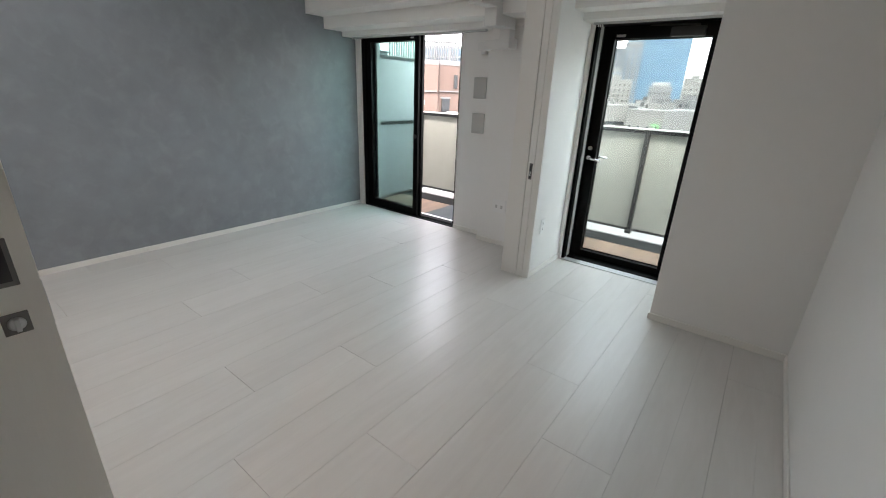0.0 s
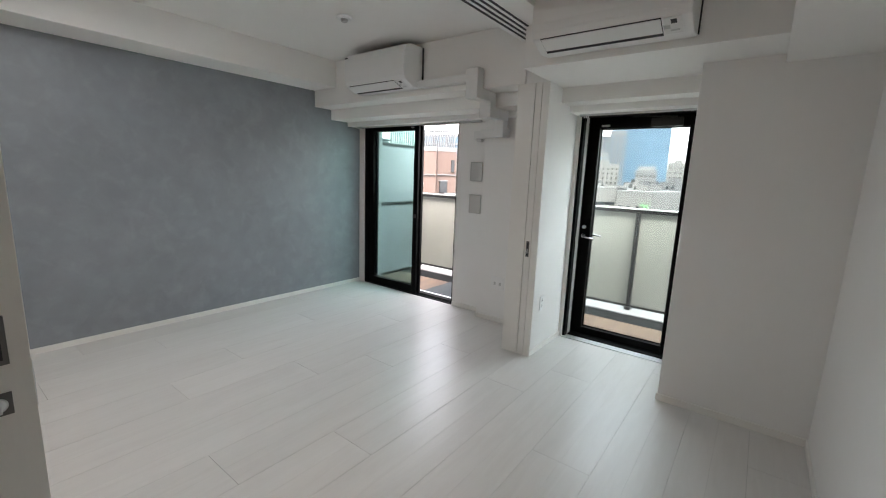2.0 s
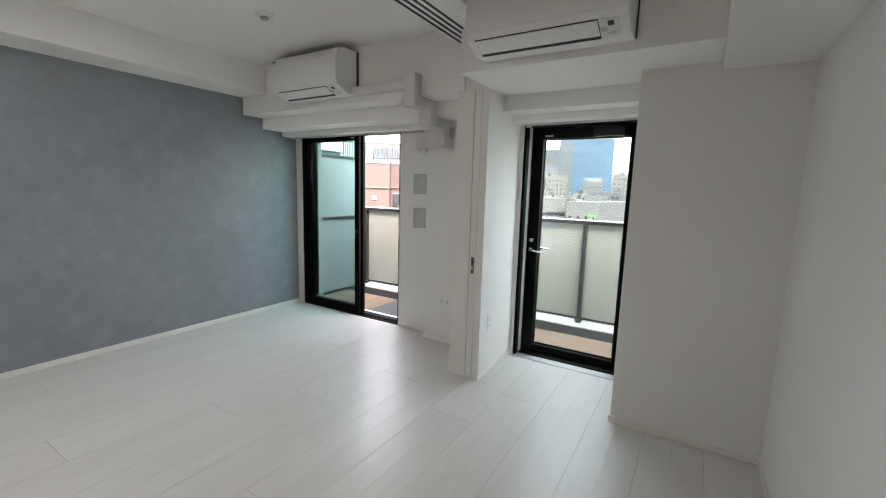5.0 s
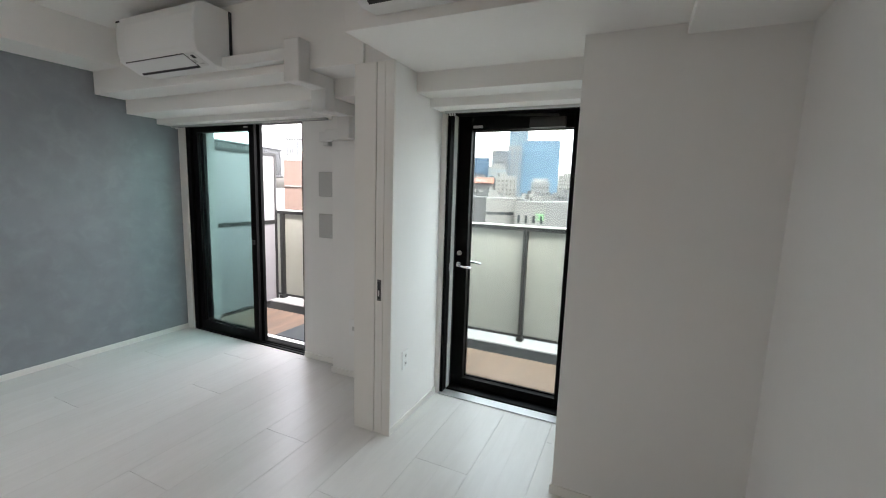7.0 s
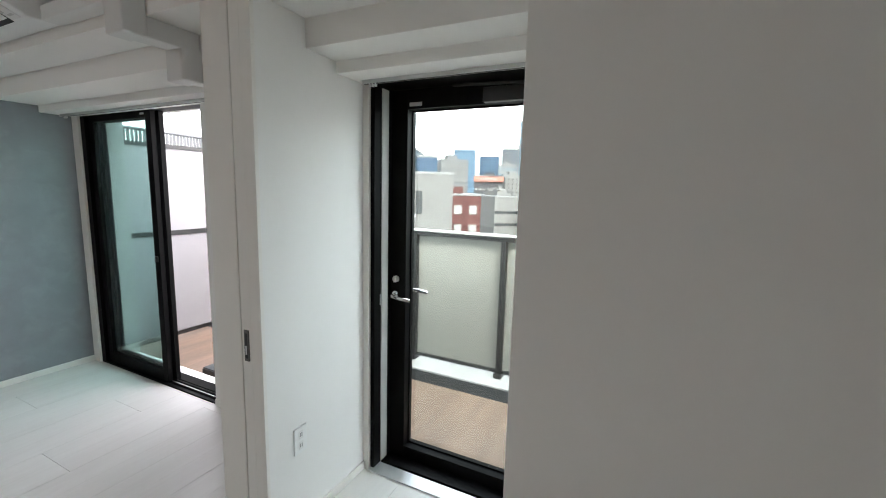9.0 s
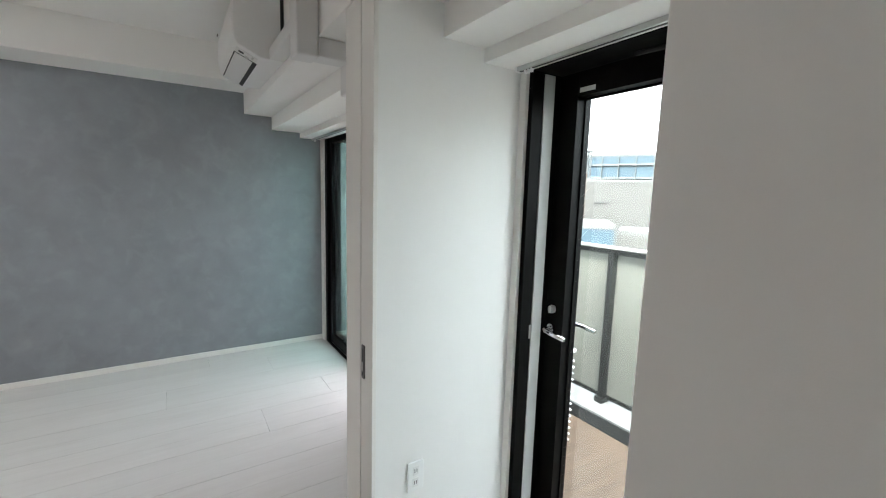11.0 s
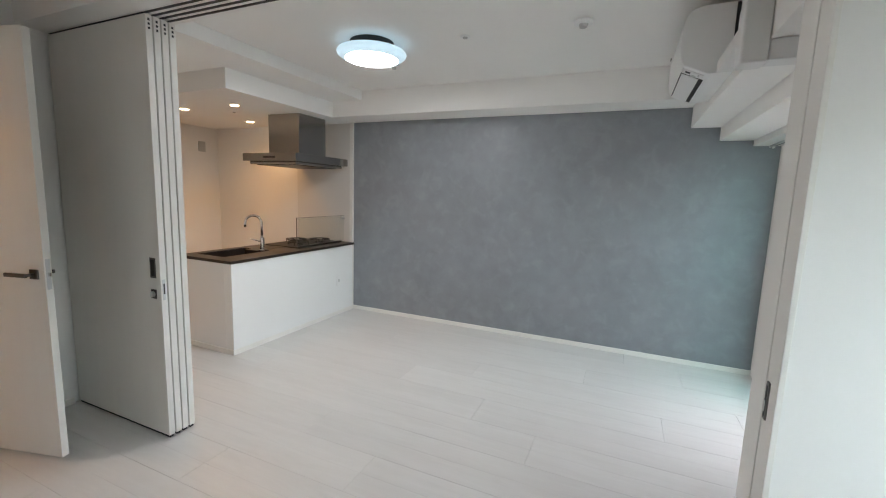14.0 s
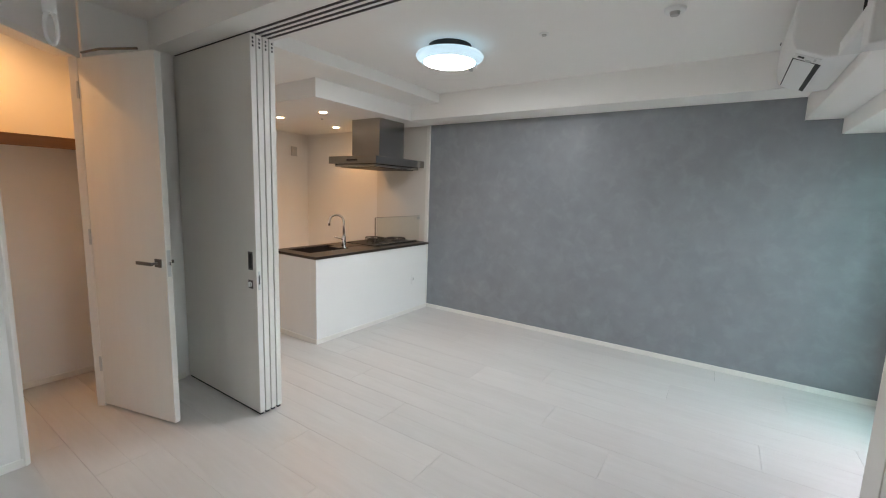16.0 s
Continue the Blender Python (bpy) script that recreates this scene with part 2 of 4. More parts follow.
# ---- mesh helpers ----
def add_box(bm, x0, x1, y0, y1, z0, z1):
    v = [bm.verts.new((x, y, z)) for z in (z0, z1) for x, y in ((x0, y0), (x1, y0), (x1, y1), (x0, y1))]
    for f in ((3, 2, 1, 0), (4, 5, 6, 7), (0, 1, 5, 4), (1, 2, 6, 5), (2, 3, 7, 6), (3, 0, 4, 7)):
        bm.faces.new([v[i] for i in f])
    return bm


def add_prism(bm, pts, z0, z1):
    lo, hi = [bm.verts.new((x, y, z0)) for x, y in pts], [bm.verts.new((x, y, z1)) for x, y in pts]
    k = len(pts)
    bm.faces.new(lo[::-1])
    bm.faces.new(hi)
    for i in range(k):
        bm.faces.new((lo[i], lo[(i + 1) % k], hi[(i + 1) % k], hi[i]))
    return bm


def add_turned(bm, cx, cy, prof, segs=32):
    """A body of revolution about a vertical axis; prof: (radius, z) from the bottom up."""
    rings = [[bm.verts.new((cx + r * math.cos(2 * math.pi * i / segs), cy + r * math.sin(2 * math.pi * i / segs), z)) for i in range(segs)]
             for r, z in prof]
    for a, b in zip(rings, rings[1:]):
        for i in range(segs):
            bm.faces.new((a[i], a[(i + 1) % segs], b[(i + 1) % segs], b[i]))
    bm.faces.new(rings[0][::-1])
    bm.faces.new(rings[-1])
    return bm


def add_tube(bm, path, r, segs=12):
    """A round bar along a path of points."""
    pts = [Vector(p) for p in path]
    rings = []
    for i, p in enumerate(pts):
        d = (pts[min(i + 1, len(pts) - 1)] - pts[max(i - 1, 0)]).normalized()
        side = d.orthogonal().normalized() if not rings else (last - d * last.dot(d)).normalized()
        last = side
        up = d.cross(side)
        rings.append([bm.verts.new(p + r * (math.cos(2 * math.pi * k / segs) * side + math.sin(2 * math.pi * k / segs) * up)) for k in range(segs)])
    for a, b in zip(rings, rings[1:]):
        for k in range(segs):
            bm.faces.new((a[k], a[(k + 1) % segs], b[(k + 1) % segs], b[k]))
    bm.faces.new(rings[0][::-1])
    bm.faces.new(rings[-1])
    return bm


def finish(name, bm, material, bevel=0.0, smooth=False, segs=2):
    bmesh.ops.recalc_face_normals(bm, faces=bm.faces)
    if bevel:
        edges = [e for e in bm.edges if len(e.link_faces) == 2 and e.calc_face_angle(0) > 0.5]
        bmesh.ops.bevel(bm, geom=edges, offset=bevel, segments=segs, affect="EDGES", profile=0.5)
    me = bpy.data.meshes.new(name)
    bm.to_mesh(me)
    bm.free()
    me.materials.append(material)
    if smooth:
        for f in me.polygons:
            f.use_smooth = True
    return me


def thing(name, at, label, category, group=""):
    ob = new(name)
    ob.empty_display_size = 0.1
    ob.location = at
    return tagged(ob, label, category, group)


def base_of(ob):
    v = Vector((0, 0, 0))
    while ob:
        v += ob.location
        ob = ob.parent
    return v


def part(name, bm, material, parent, label="", bevel=0.0, smooth=False, segs=2):
    """One mesh, drawn in room coordinates, under a thing or a part."""
    ob = new(name, finish(name, bm, material, bevel, smooth, segs))
    ob.parent = parent
    ob.matrix_parent_inverse = Matrix.Translation(-Vector(parent.location)) if parent.type == "EMPTY" else Matrix.Identity(4)
    return tagged(ob, label)


def bx(name, dims, material, parent, label="", bevel=0.0):
    return part(name, add_box(bmesh.new(), *dims), material, parent, label, bevel)


def setting(name, bm, material, label="", bevel=0.0):
    ob = new(name, finish(name, bm, material, bevel))
    return tagged(ob, label, "", "", "structure")


def sbox(name, dims, material, label="", bevel=0.0):
    return setting(name, add_box(bmesh.new(), *dims), material, label, bevel)


# ---- the rooms ----
H = 2.590                      # ceiling
GX, EX = -4.184, 0.382           # grey wall, right-hand wall
NY = 3.66                      # inner face of the window wall

floor_slab = sbox("floor", (-4.34, 0.5, -3.12, NY + 0.02, -0.30, -0.0085), GAP, "pale whitewashed wood-look plank floor")

bm = bmesh.new()
add_box(bm, -4.34, -4.10, NY, 3.95, -0.3, 2.7)
add_box(bm, -2.635, -1.357, NY, 3.95, -0.3, 2.7)
add_box(bm, -0.405, 0.50, NY, 3.95, -0.3, 2.7)
add_box(bm, -4.10, -2.635, NY, 3.95, 2.024, 2.7)
add_box(bm, -1.357, -0.405, NY, 3.95, 2.033, 2.7)
add_box(bm, -4.10, -2.635, NY + 0.025, 3.95, -0.3, -0.02)
add_box(bm, -1.357, -0.405, NY + 0.025, 3.95, -0.3, -0.02)
add_box(bm, -12.0, -4.34, 3.70, 3.95, -0.3, 2.7)
add_box(bm, 0.50, 6.0, 3.70, 3.95, -0.3, 2.7)
setting("wall_north", bm, WALL, "white papered wall with balcony window and door openings")
sbox("wall_column", (-2.225, -1.555, 3.53, NY + 0.01, 0, 2.5), WALL, "white papered pipe shaft beside the sliding window", 0.003)
sbox("wall_west", (-4.34, GX, -0.598, NY + 0.01, 0, 2.7), GREYW, "blue-grey plaster-look accent wall")
sbox("wall_kitchen", (-4.34, GX - 0.001, -3.12, -0.598, 0, 2.7), WALL, "white papered kitchen side wall")
sbox("wall_kitchen_back", (-4.2, -1.31, -3.12, -3.0, 0, 2.7), WALL, "white papered wall behind the kitchen")
sbox("wall_passage", (-1.53, -1.31, -3.01, -0.84, 0, 2.7), WALL, "white papered wall at the end of the folding partition")
sbox("wall_south", (-1.32, -0.825, -0.94, -0.82, 0, 2.7), WALL, "white papered wall beside the closet door")
sbox("wall_behind", (-0.335, 0.5, -0.50, -0.380, 0, 2.7), WALL, "white papered wall at the back of the bedroom", 0.002)
sbox("wall_east", (EX, 0.5, -1.62, NY + 0.01, 0, 2.7), WALL, "white papered side wall of the bedroom")
sbox("wall_closet_back", (-1.05, 0.36, -1.62, -1.50, 0, 2.7), WALL, "white papered closet wall")
sbox("wall_closet_side", (-1.05, -0.94, -1.51, -0.93, 0, 2.7), WALL, "white papered closet side wall")
sbox("pillar", (-0.393, 0.40, 2.967, NY + 0.01, 0, 2.6), WALL, "white papered structural pillar beside the balcony door", 0.003)

# wall that ends the folding partition, with its closing jamb
sbox("wall_partition", (-1.608, -1.362, 3.003, NY + 0.01, 0, 2.5), WALL, "white papered stub wall between living room and bedroom", 0.002)
jamb = bmesh.new()
add_box(jamb, -1.612, -1.468, 2.988, 3.003, 0, 2.149)
add_box(jamb, -1.464, -1.412, 2.990, 3.003, 0, 2.149)
add_box(jamb, -1.408, -1.352, 2.986, 3.003, 0, 2.149)
setting("trim_jamb", jamb, TRIM, "white closing jamb of the folding partition", 0.002)

# beams over the windows
sbox("beam_upper", (GX, -1.555, 2.985, NY + 0.01, 2.15, 2.6), CEIL, "white stepped ceiling beam over the sliding window", 0.003)
sbox("beam_middle", (GX, -1.555, 3.21, NY + 0.01, 2.036, 2.16), CEIL, "white stepped ceiling beam over the sliding window", 0.003)
sbox("beam_lower", (GX, -1.555, 3.457, NY + 0.01, 1.988, 2.04), CEIL, "white curtain box board over the sliding window", 0.002)
sbox("beam_bedroom", (-1.366, EX, 2.583, NY + 0.01, 2.150, 2.6), CEIL, "white ceiling beam over the balcony door", 0.003)
sbox("beam_door", (-1.366, -0.405, 3.251, NY + 0.01, 2.039, 2.16), CEIL, "white stepped beam over the balcony door", 0.002)
sbox("beam_door_lower", (-1.366, -0.405, 3.43, NY + 0.01, 1.989, 2.045), CEIL, "white curtain box board over the balcony door", 0.002)
sbox("beam_east", (-0.010, EX + 0.01, -0.385, 2.97, 2.107, 2.6), CEIL, "white ceiling beam along the bedroom wall", 0.003)
sbox("beam_west", (GX - 0.01, -3.80, -0.63, 2.986, 2.326, 2.6), CEIL, "white ceiling beam along the accent wall", 0.003)
track_box = sbox("beam_track", (-1.53, -1.19, -0.83, 2.986, 2.408, 2.6), CEIL, "white boxed ceiling track of the folding partition", 0.003)

bm = bmesh.new()
add_box(bm, -4.34, 0.5, -0.22, 3.95, H, 2.8)
add_box(bm, -1.53, 0.5, -1.62, -0.22, H, 2.8)
setting("ceiling", bm, CEIL, "white papered ceiling")
sbox("ceiling_passage", (-4.34, -1.52, -3.12, -0.22, 2.49, 2.79), CEIL, "lowered white ceiling before the kitchen", 0.003)
sbox("ceiling_kitchen", (GX - 0.01, -2.42, -3.01, -0.616, 2.322, 2.5), CEIL, "lowered white soffit over the kitchen", 0.003)

# angled closet doorway
A, B = Vector((-0.795, -0.810, 0)), Vector((-0.333, -0.380, 0))
along = (B - A).normalized()
inward = Vector((along.y, -along.x, 0))


def slanted(bm, s0, s1, d0, d1, z0, z1):
    """A block of the angled doorway: from s0 to s1 along it, d0 to d1 deep."""
    pts = [A + along * s + inward * d for s, d in ((s0, d0), (s1, d0), (s1, d1), (s0, d1))]
    return add_prism(bm, [(p.x, p.y) for p in pts], z0, z1)


span = (B - A).length
setting("wall_doorway", slanted(bmesh.new(), -0.03, span + 0.05, 0.0, 0.10, 2.268, 2.7), WALL, "white papered wall over the closet door")
dj = bmesh.new()
slanted(dj, -0.012, 0.022, -0.012, 0.035, 0, 2.268)
slanted(dj, span - 0.01, span + 0.02, -0.004, 0.11, 0, 2.268)
slanted(dj, 0.022, span - 0.01, -0.012, 0.11, 2.240, 2.274)
setting("trim_door_frame", dj, TRIM, "white closet door frame", 0.003)

# skirting
def skirt(name, x0, x1, y0, y1):
    return sbox(name, (x0, x1, y0, y1, 0.0005, 0.047), TRIM, "white skirting board", 0.003)


skirt("baseboard_west", GX, GX + 0.010, -0.598, NY)
skirt("baseboard_window", -2.635, -2.235, NY - 0.010, NY)
skirt("baseboard_column", -2.235, -1.610, 3.52, 3.53)
skirt("baseboard_column_side", -2.235, -2.225, 3.53, NY - 0.010)
skirt("baseboard_stub", -1.362, -1.352, 3.0, NY - 0.005)
skirt("baseboard_pillar", -0.403, EX, 2.957, 2.967)
skirt("baseboard_pillar_side", -0.403, -0.393, 2.967, NY - 0.005)
skirt("baseboard_east", EX - 0.010, EX, -0.37, 2.955)
skirt("baseboard_behind", -0.325, EX - 0.01, -0.380, -0.370)
skirt("baseboard_south", -1.31, -0.815, -0.82, -0.810)
skirt("baseboard_closet", -0.94, EX, -1.50, -1.49)
skirt("baseboard_closet_side", -0.94, -0.93, -1.49, -0.95)
skirt("baseboard_passage", -1.54, -1.53, -3.0, -0.85)
skirt("baseboard_kitchen_back", -4.18, -1.54, -3.0, -2.99)

# window reveal and end trim of the accent wall
rv = bmesh.new()
add_box(rv, GX + 0.001, -4.096, NY - 0.012, NY + 0.03, 0, 1.989)
setting("trim_window_left", rv, TRIM, "white window reveal board", 0.002)
sbox("trim_kitchen_edge", (GX - 0.002, GX + 0.028, -0.643, -0.598, 0, 2.325), TRIM, "white edge trim where the accent wall meets the kitchen", 0.003)
sbox("trim_door_sill", (-1.327, -0.405, NY - 0.055, NY + 0.03, 0.0005, 0.010), SILVER, "silver threshold strip of the balcony door", 0.002)
sbox("trim_door_left", (-1.3660, -1.3280, NY - 0.045, NY + 0.02, 0.0, 1.988), TRIM, "white reveal board beside the balcony door", 0.002)

# ---- folding partition and its track ----
track = thing("sliding_track", (-1.4, 0, 2.40), "white ceiling track with four dark grooves for sliding panels", "track")
for i in range(4):
    cx = -1.355 - 0.042 * i
    g = bmesh.new()
    add_box(g, cx - 0.0075, cx + 0.0075, -0.82, 2.582 if cx > -1.36 else 2.984, 2.404, 2.4075)
    part("groove", g, DARKP, track, "dark track groove" if i == 0 else "")

for i in range(4):
    x1 = -1.338 - 0.042 * i
    x0 = x1 - 0.034
    p = thing("partition_panel", ((x0 + x1) / 2, -0.33, 0.008), "white sliding partition panel stacked against the wall", "partition", "stacked sliding partition panels")
    bx("panel", (x0, x1, -0.815, 0.142, 0.018, 2.394), DOORW, p, "", 0.0015)
    for k in range(3):
        bx("end_hole", (x0 + 0.012, x0 + 0.022, 0.1415, 0.1435, 2.363 - 0.022 * k, 2.375 - 0.022 * k), DARKP, p)
    bx("bottom_seal", (x0 + 0.006, x1 - 0.006, -0.81, 0.135, 0.002, 0.019), DARKP, p)
    if i == 0:
        pull = bx("pull_recess", (x1 - 0.001, x1 + 0.0025, 0.056, 0.106, 0.975, 1.092), GUN, p, "dark nickel recessed pull", 0.001)
        bx("pull_well", (x1 + 0.0025, x1 + 0.0031, 0.066, 0.096, 0.987, 1.080), DARKP, pull)
        lk = bx("lock_plate", (x1 - 0.001, x1 + 0.0025, 0.052, 0.102, 0.853, 0.908), GUN, p, "square nickel thumb-turn plate", 0.001)
        t = bmesh.new()
        add_turned(t, 0, 0, [(0.017, 0), (0.017, 0.004), (0.012, 0.007)], 24)
        bmesh.ops.transform(t, matrix=pose(x1 + 0.0025, 0.077, 0.8805, 0, 90, 0), verts=t.verts)
        part("thumb_turn", t, SILVER, lk, "", 0, True)
        bx("thumb_grip", (x1 + 0.006, x1 + 0.020, 0.072, 0.082, 0.864, 0.897), SILVER, lk, "", 0.002)
        bx("edge_lock", (x0 + 0.009, x1 - 0.009, 0.1415, 0.144, 0.85, 0.97), SILVER, p, "steel edge lock plate", 0.001)
        bx("edge_slot", (x0 + 0.013, x1 - 0.013, 0.144, 0.1445, 0.885, 0.945), DARKP, p)

pull = thing("flush_pull", (-1.43, 2.987, 0.83), "dark nickel flush pull in the white jamb", "door pull")
bx("plate", (-1.448, -1.424, 2.985, 2.991, 0.828, 0.952), GUN, pull, "", 0.001)
bx("well", (-1.442, -1.430, 2.9838, 2.9852, 0.840, 0.940), DARKP, pull)
bx("strike", (-1.440, -1.432, 2.983, 2.9841, 0.855, 0.89), SILVER, pull, "bright strike plate")

# ---- closet door, half open ----
hx, hy = -0.788, -0.793
fx, fy = -0.955, -0.160
dv = Vector((fx - hx, fy - hy, 0)).normalized()
nv = Vector((dv.y, -dv.x, 0))
leafL = 0.652
hinged = thing("door_1", (hx, hy, 0), "white flush closet door standing half open", "door")
tagged(hinged, kind="structure")


def leaf_block(s0, s1, d0, d1, z0, z1):
    o = Vector((hx, hy, 0))
    pts = [o + dv * s + nv * d for s, d in ((s0, d0), (s1, d0), (s1, d1), (s0, d1))]
    return add_prism(bmesh.new(), [(p.x, p.y) for p in pts], z0, z1)


def leaf_pt(s, d, z):
    p = Vector((hx, hy, z)) + dv * s + nv * d
    return (p.x, p.y, p.z)


part("leaf", leaf_block(0.004, leafL, -0.036, 0, 0.018, 2.236), DOORW, hinged, "", 0.002)
part("latch_plate", leaf_block(leafL, leafL + 0.0015, -0.029, -0.007, 0.95, 1.11), SILVER, hinged, "steel latch plate", 0.0005)
part("latch_bolt", leaf_block(leafL + 0.0015, leafL + 0.012, -0.022, -0.013, 1.02, 1.04), CHROME, hinged)
for side, d in (("inner", 0.0), ("outer", -0.036)):
    sg = 1 if d == 0 else -1
    h = part("rose", leaf_block(leafL - 0.085, leafL - 0.035, min(d, d + sg * 0.008), max(d, d + sg * 0.008), 1.005, 1.055), GUN, hinged, "square dark nickel rose", 0.001)
    tb = add_tube(bmesh.new(), [leaf_pt(leafL - 0.06, d + sg * 0.008, 1.03), leaf_pt(leafL - 0.06, d + sg * 0.048, 1.03)], 0.008)
    part("neck", tb, GUN, h, "", 0, True)
    part("lever", leaf_block(leafL - 0.18, leafL - 0.05, min(d + sg * 0.042, d + sg * 0.054), max(d + sg * 0.042, d + sg * 0.054), 1.02, 1.04), GUN, h, "dark flat lever handle", 0.002)
arm = bmesh.new()
add_tube(arm, [leaf_pt(0.10, 0.03, 2.250), leaf_pt(0.30, 0.055, 2.248), leaf_pt(0.54, 0.012, 2.246)], 0.007, 8)
part("closer_arm", arm, GUN, hinged, "dark folding stay arm")
for z in (0.25, 1.1, 2.0):
    hg = add_tube(bmesh.new(), [leaf_pt(0.0, 0.006, z), leaf_pt(0.0, 0.006, z + 0.1)], 0.007, 10)
    part("hinge", hg, SILVER, hinged)

shelf = thing("closet_shelf", (-0.3, -1.35, 1.70), "walnut-brown wooden closet shelf fixed to the wall", "shelf")
bx("board", (-0.939, EX - 0.001, -1.499, -1.20, 1.735, 1.765), SHELFM, shelf, "", 0.002)
bx("lipping", (-0.939, EX - 0.001, -1.20, -1.185, 1.710, 1.785), SHELFM, shelf, "", 0.002)
cl = thing("closet_light", (-0.45, -1.1, H), "small round recessed warm closet downlight", "downlight")
part("ring", add_turned(bmesh.new(), -0.35, -1.15, [(0.05, H - 0.006), (0.055, H - 0.001)], 28), TRIM, cl, "", 0, True)
part("lens", add_turned(bmesh.new(), -0.35, -1.15, [(0.038, H - 0.008), (0.038, H - 0.0062)], 28), WARM, cl, "warm glowing lens")


def warm_spot(x, y, z, power, cone=130, blend=0.6):
    d = bpy.data.lights.new("downlight_beam", "SPOT")
    d.energy, d.color, d.spot_size, d.spot_blend, d.shadow_soft_size = power, (1.0, 0.50, 0.16), radians(cone), blend, 0.03
    o = new("downlight_beam", d)
    o.location = (x, y, z)
    return o


warm_spot(-0.35, -1.15, H - 0.02, 0.85, 150, 0.8)

# ---- sliding window ----
def frame_bars(bm, x0, x1, z0, z1, y0, y1, w, wb=None, wt=None):
    """Four bars round an opening in the x-z plane."""
    wb, wt = wb or w, wt or w
    add_box(bm, x0, x0 + w, y0, y1, z0, z1)
    add_box(bm, x1 - w, x1, y0, y1, z0, z1)
    add_box(bm, x0 + w, x1 - w, y0, y1, z0, z0 + wb)
    add_box(bm, x0 + w, x1 - w, y0, y1, z1 - wt, z1)
    return bm


win = thing("window_1", (-3.39, 3.72, 0), "black aluminium sliding balcony window, slid half open", "window")
tagged(win, kind="structure")
fb = bmesh.new()
add_box(fb, -4.096, -4.034, NY + 0.005, 3.80, -0.004, 2.022)
add_box(fb, -2.657, -2.637, NY + 0.012, 3.80, -0.004, 2.022)
add_box(fb, -4.055, -2.657, NY + 0.005, 3.80, 1.996, 2.022)
part("window_frame", fb, BLACK, win, "black outer frame", 0.002)
bx("outer_reveal", (-4.099, -4.082, 3.803, 3.951, -0.004, 2.022), CONC, win, "pale concrete outer reveal", 0.001)
sl = bmesh.new()
add_box(sl, -4.055, -2.657, NY + 0.005, NY + 0.03, -0.004, 0.010)
add_box(sl, -4.055, -2.657, NY + 0.045, NY + 0.055, -0.004, 0.014)
add_box(sl, -4.055, -2.657, NY + 0.08, NY + 0.09, -0.004, 0.014)
add_box(sl, -4.055, -2.657, NY + 0.115, 3.85, -0.03, 0.004)
part("window_sill", sl, BLACK, win, "black double track sill", 0.001)
for k, (sx0, sx1, y0) in enumerate(((-4.032, -3.222, NY + 0.030), (-4.015, -3.205, NY + 0.078))):
    s = bmesh.new()
    frame_bars(s, sx0, sx1, 0.014, 1.996, y0, y0 + 0.034, 0.062, 0.085, 0.052)
    sash = part("sash", s, BLACK, win, "black sliding sash", 0.002)
    pane = bx("pane", (sx0 + 0.06, sx1 - 0.06, y0 + 0.013, y0 + 0.019, 0.095, 1.949), GLASST, sash, "green-tinted glass pane")
    pane.visible_shadow = False
    if k == 0:
        bx("sash_lock", (sx1 - 0.045, sx1 - 0.015, y0 - 0.012, y0 + 0.002, 0.93, 0.97), DARKP, sash, "", 0.003)
        bx("window_sticker", (sx1 - 0.12, sx1 - 0.07, y0 - 0.001, y0, 1.966, 1.978), GREYP, sash, "small pale sticker")

# ---- balcony door ----
door = thing("door_2", (-0.93, 3.7, 0), "black aluminium balcony door with a wired glass pane, closed", "door")
tagged(door, kind="structure")
fb = bmesh.new()
add_box(fb, -1.327, -1.304, NY - 0.030, 3.88, 0.0105, 2.025)
add_box(fb, -0.432, -0.407, NY - 0.030, 3.88, 0.0105, 2.025)
add_box(fb, -1.304, -0.432, NY - 0.030, 3.88, 1.986, 2.025)
add_box(fb, -1.304, -0.432, NY + 0.035, 3.90, -0.01, 0.018)
part("door_frame", fb, BLACK, door, "black outer frame", 0.002)
bx("seal_strip", (-1.3045, -1.299, 3.690, 3.745, 0.018, 1.980), GREYP, door, "pale grey weather strip")
lf = bmesh.new()
dy0, dy1 = 3.778, 3.862
frame_bars(lf, -1.302, -0.434, 0.020, 1.985, dy0, dy1, 0.092, 0.062, 0.092)
leaf = part("leaf", lf, BLACK, door, "black stile and rail leaf", 0.002)
bd = bmesh.new()
frame_bars(bd, -1.2115, -0.5265, 0.0825, 1.8925, dy0 + 0.045, dy0 + 0.055, 0.008)
part("glazing_bead", bd, BLACK, leaf)
pane = bx("pane", (-1.213, -0.525, dy0 + 0.058, dy0 + 0.0645, 0.081, 1.894), GLASSW, leaf, "wired glass pane")


def wire_grid(x0, x1, z0, z1, y, pitch, w):
    """Diagonal wires cast into the pane."""
    vs, fs = [], []
    k = -(z1 - z0)
    while k < x1 - x0:
        lo, hi = max(0.0, -k), min(z1 - z0, x1 - x0 - k)
        if hi - lo > 0.01:
            n0 = len(vs)
            vs += [(x0 + k + d + e, y, z0 + d) for d, e in ((lo, -w), (lo, w), (hi, w), (hi, -w))]
            fs.append((n0, n0 + 1, n0 + 2, n0 + 3))
        k += pitch
    me = bpy.data.meshes.new("wire_mesh")
    me.from_pydata(vs, [], fs)
    me.materials.append(WIRE)
    return me


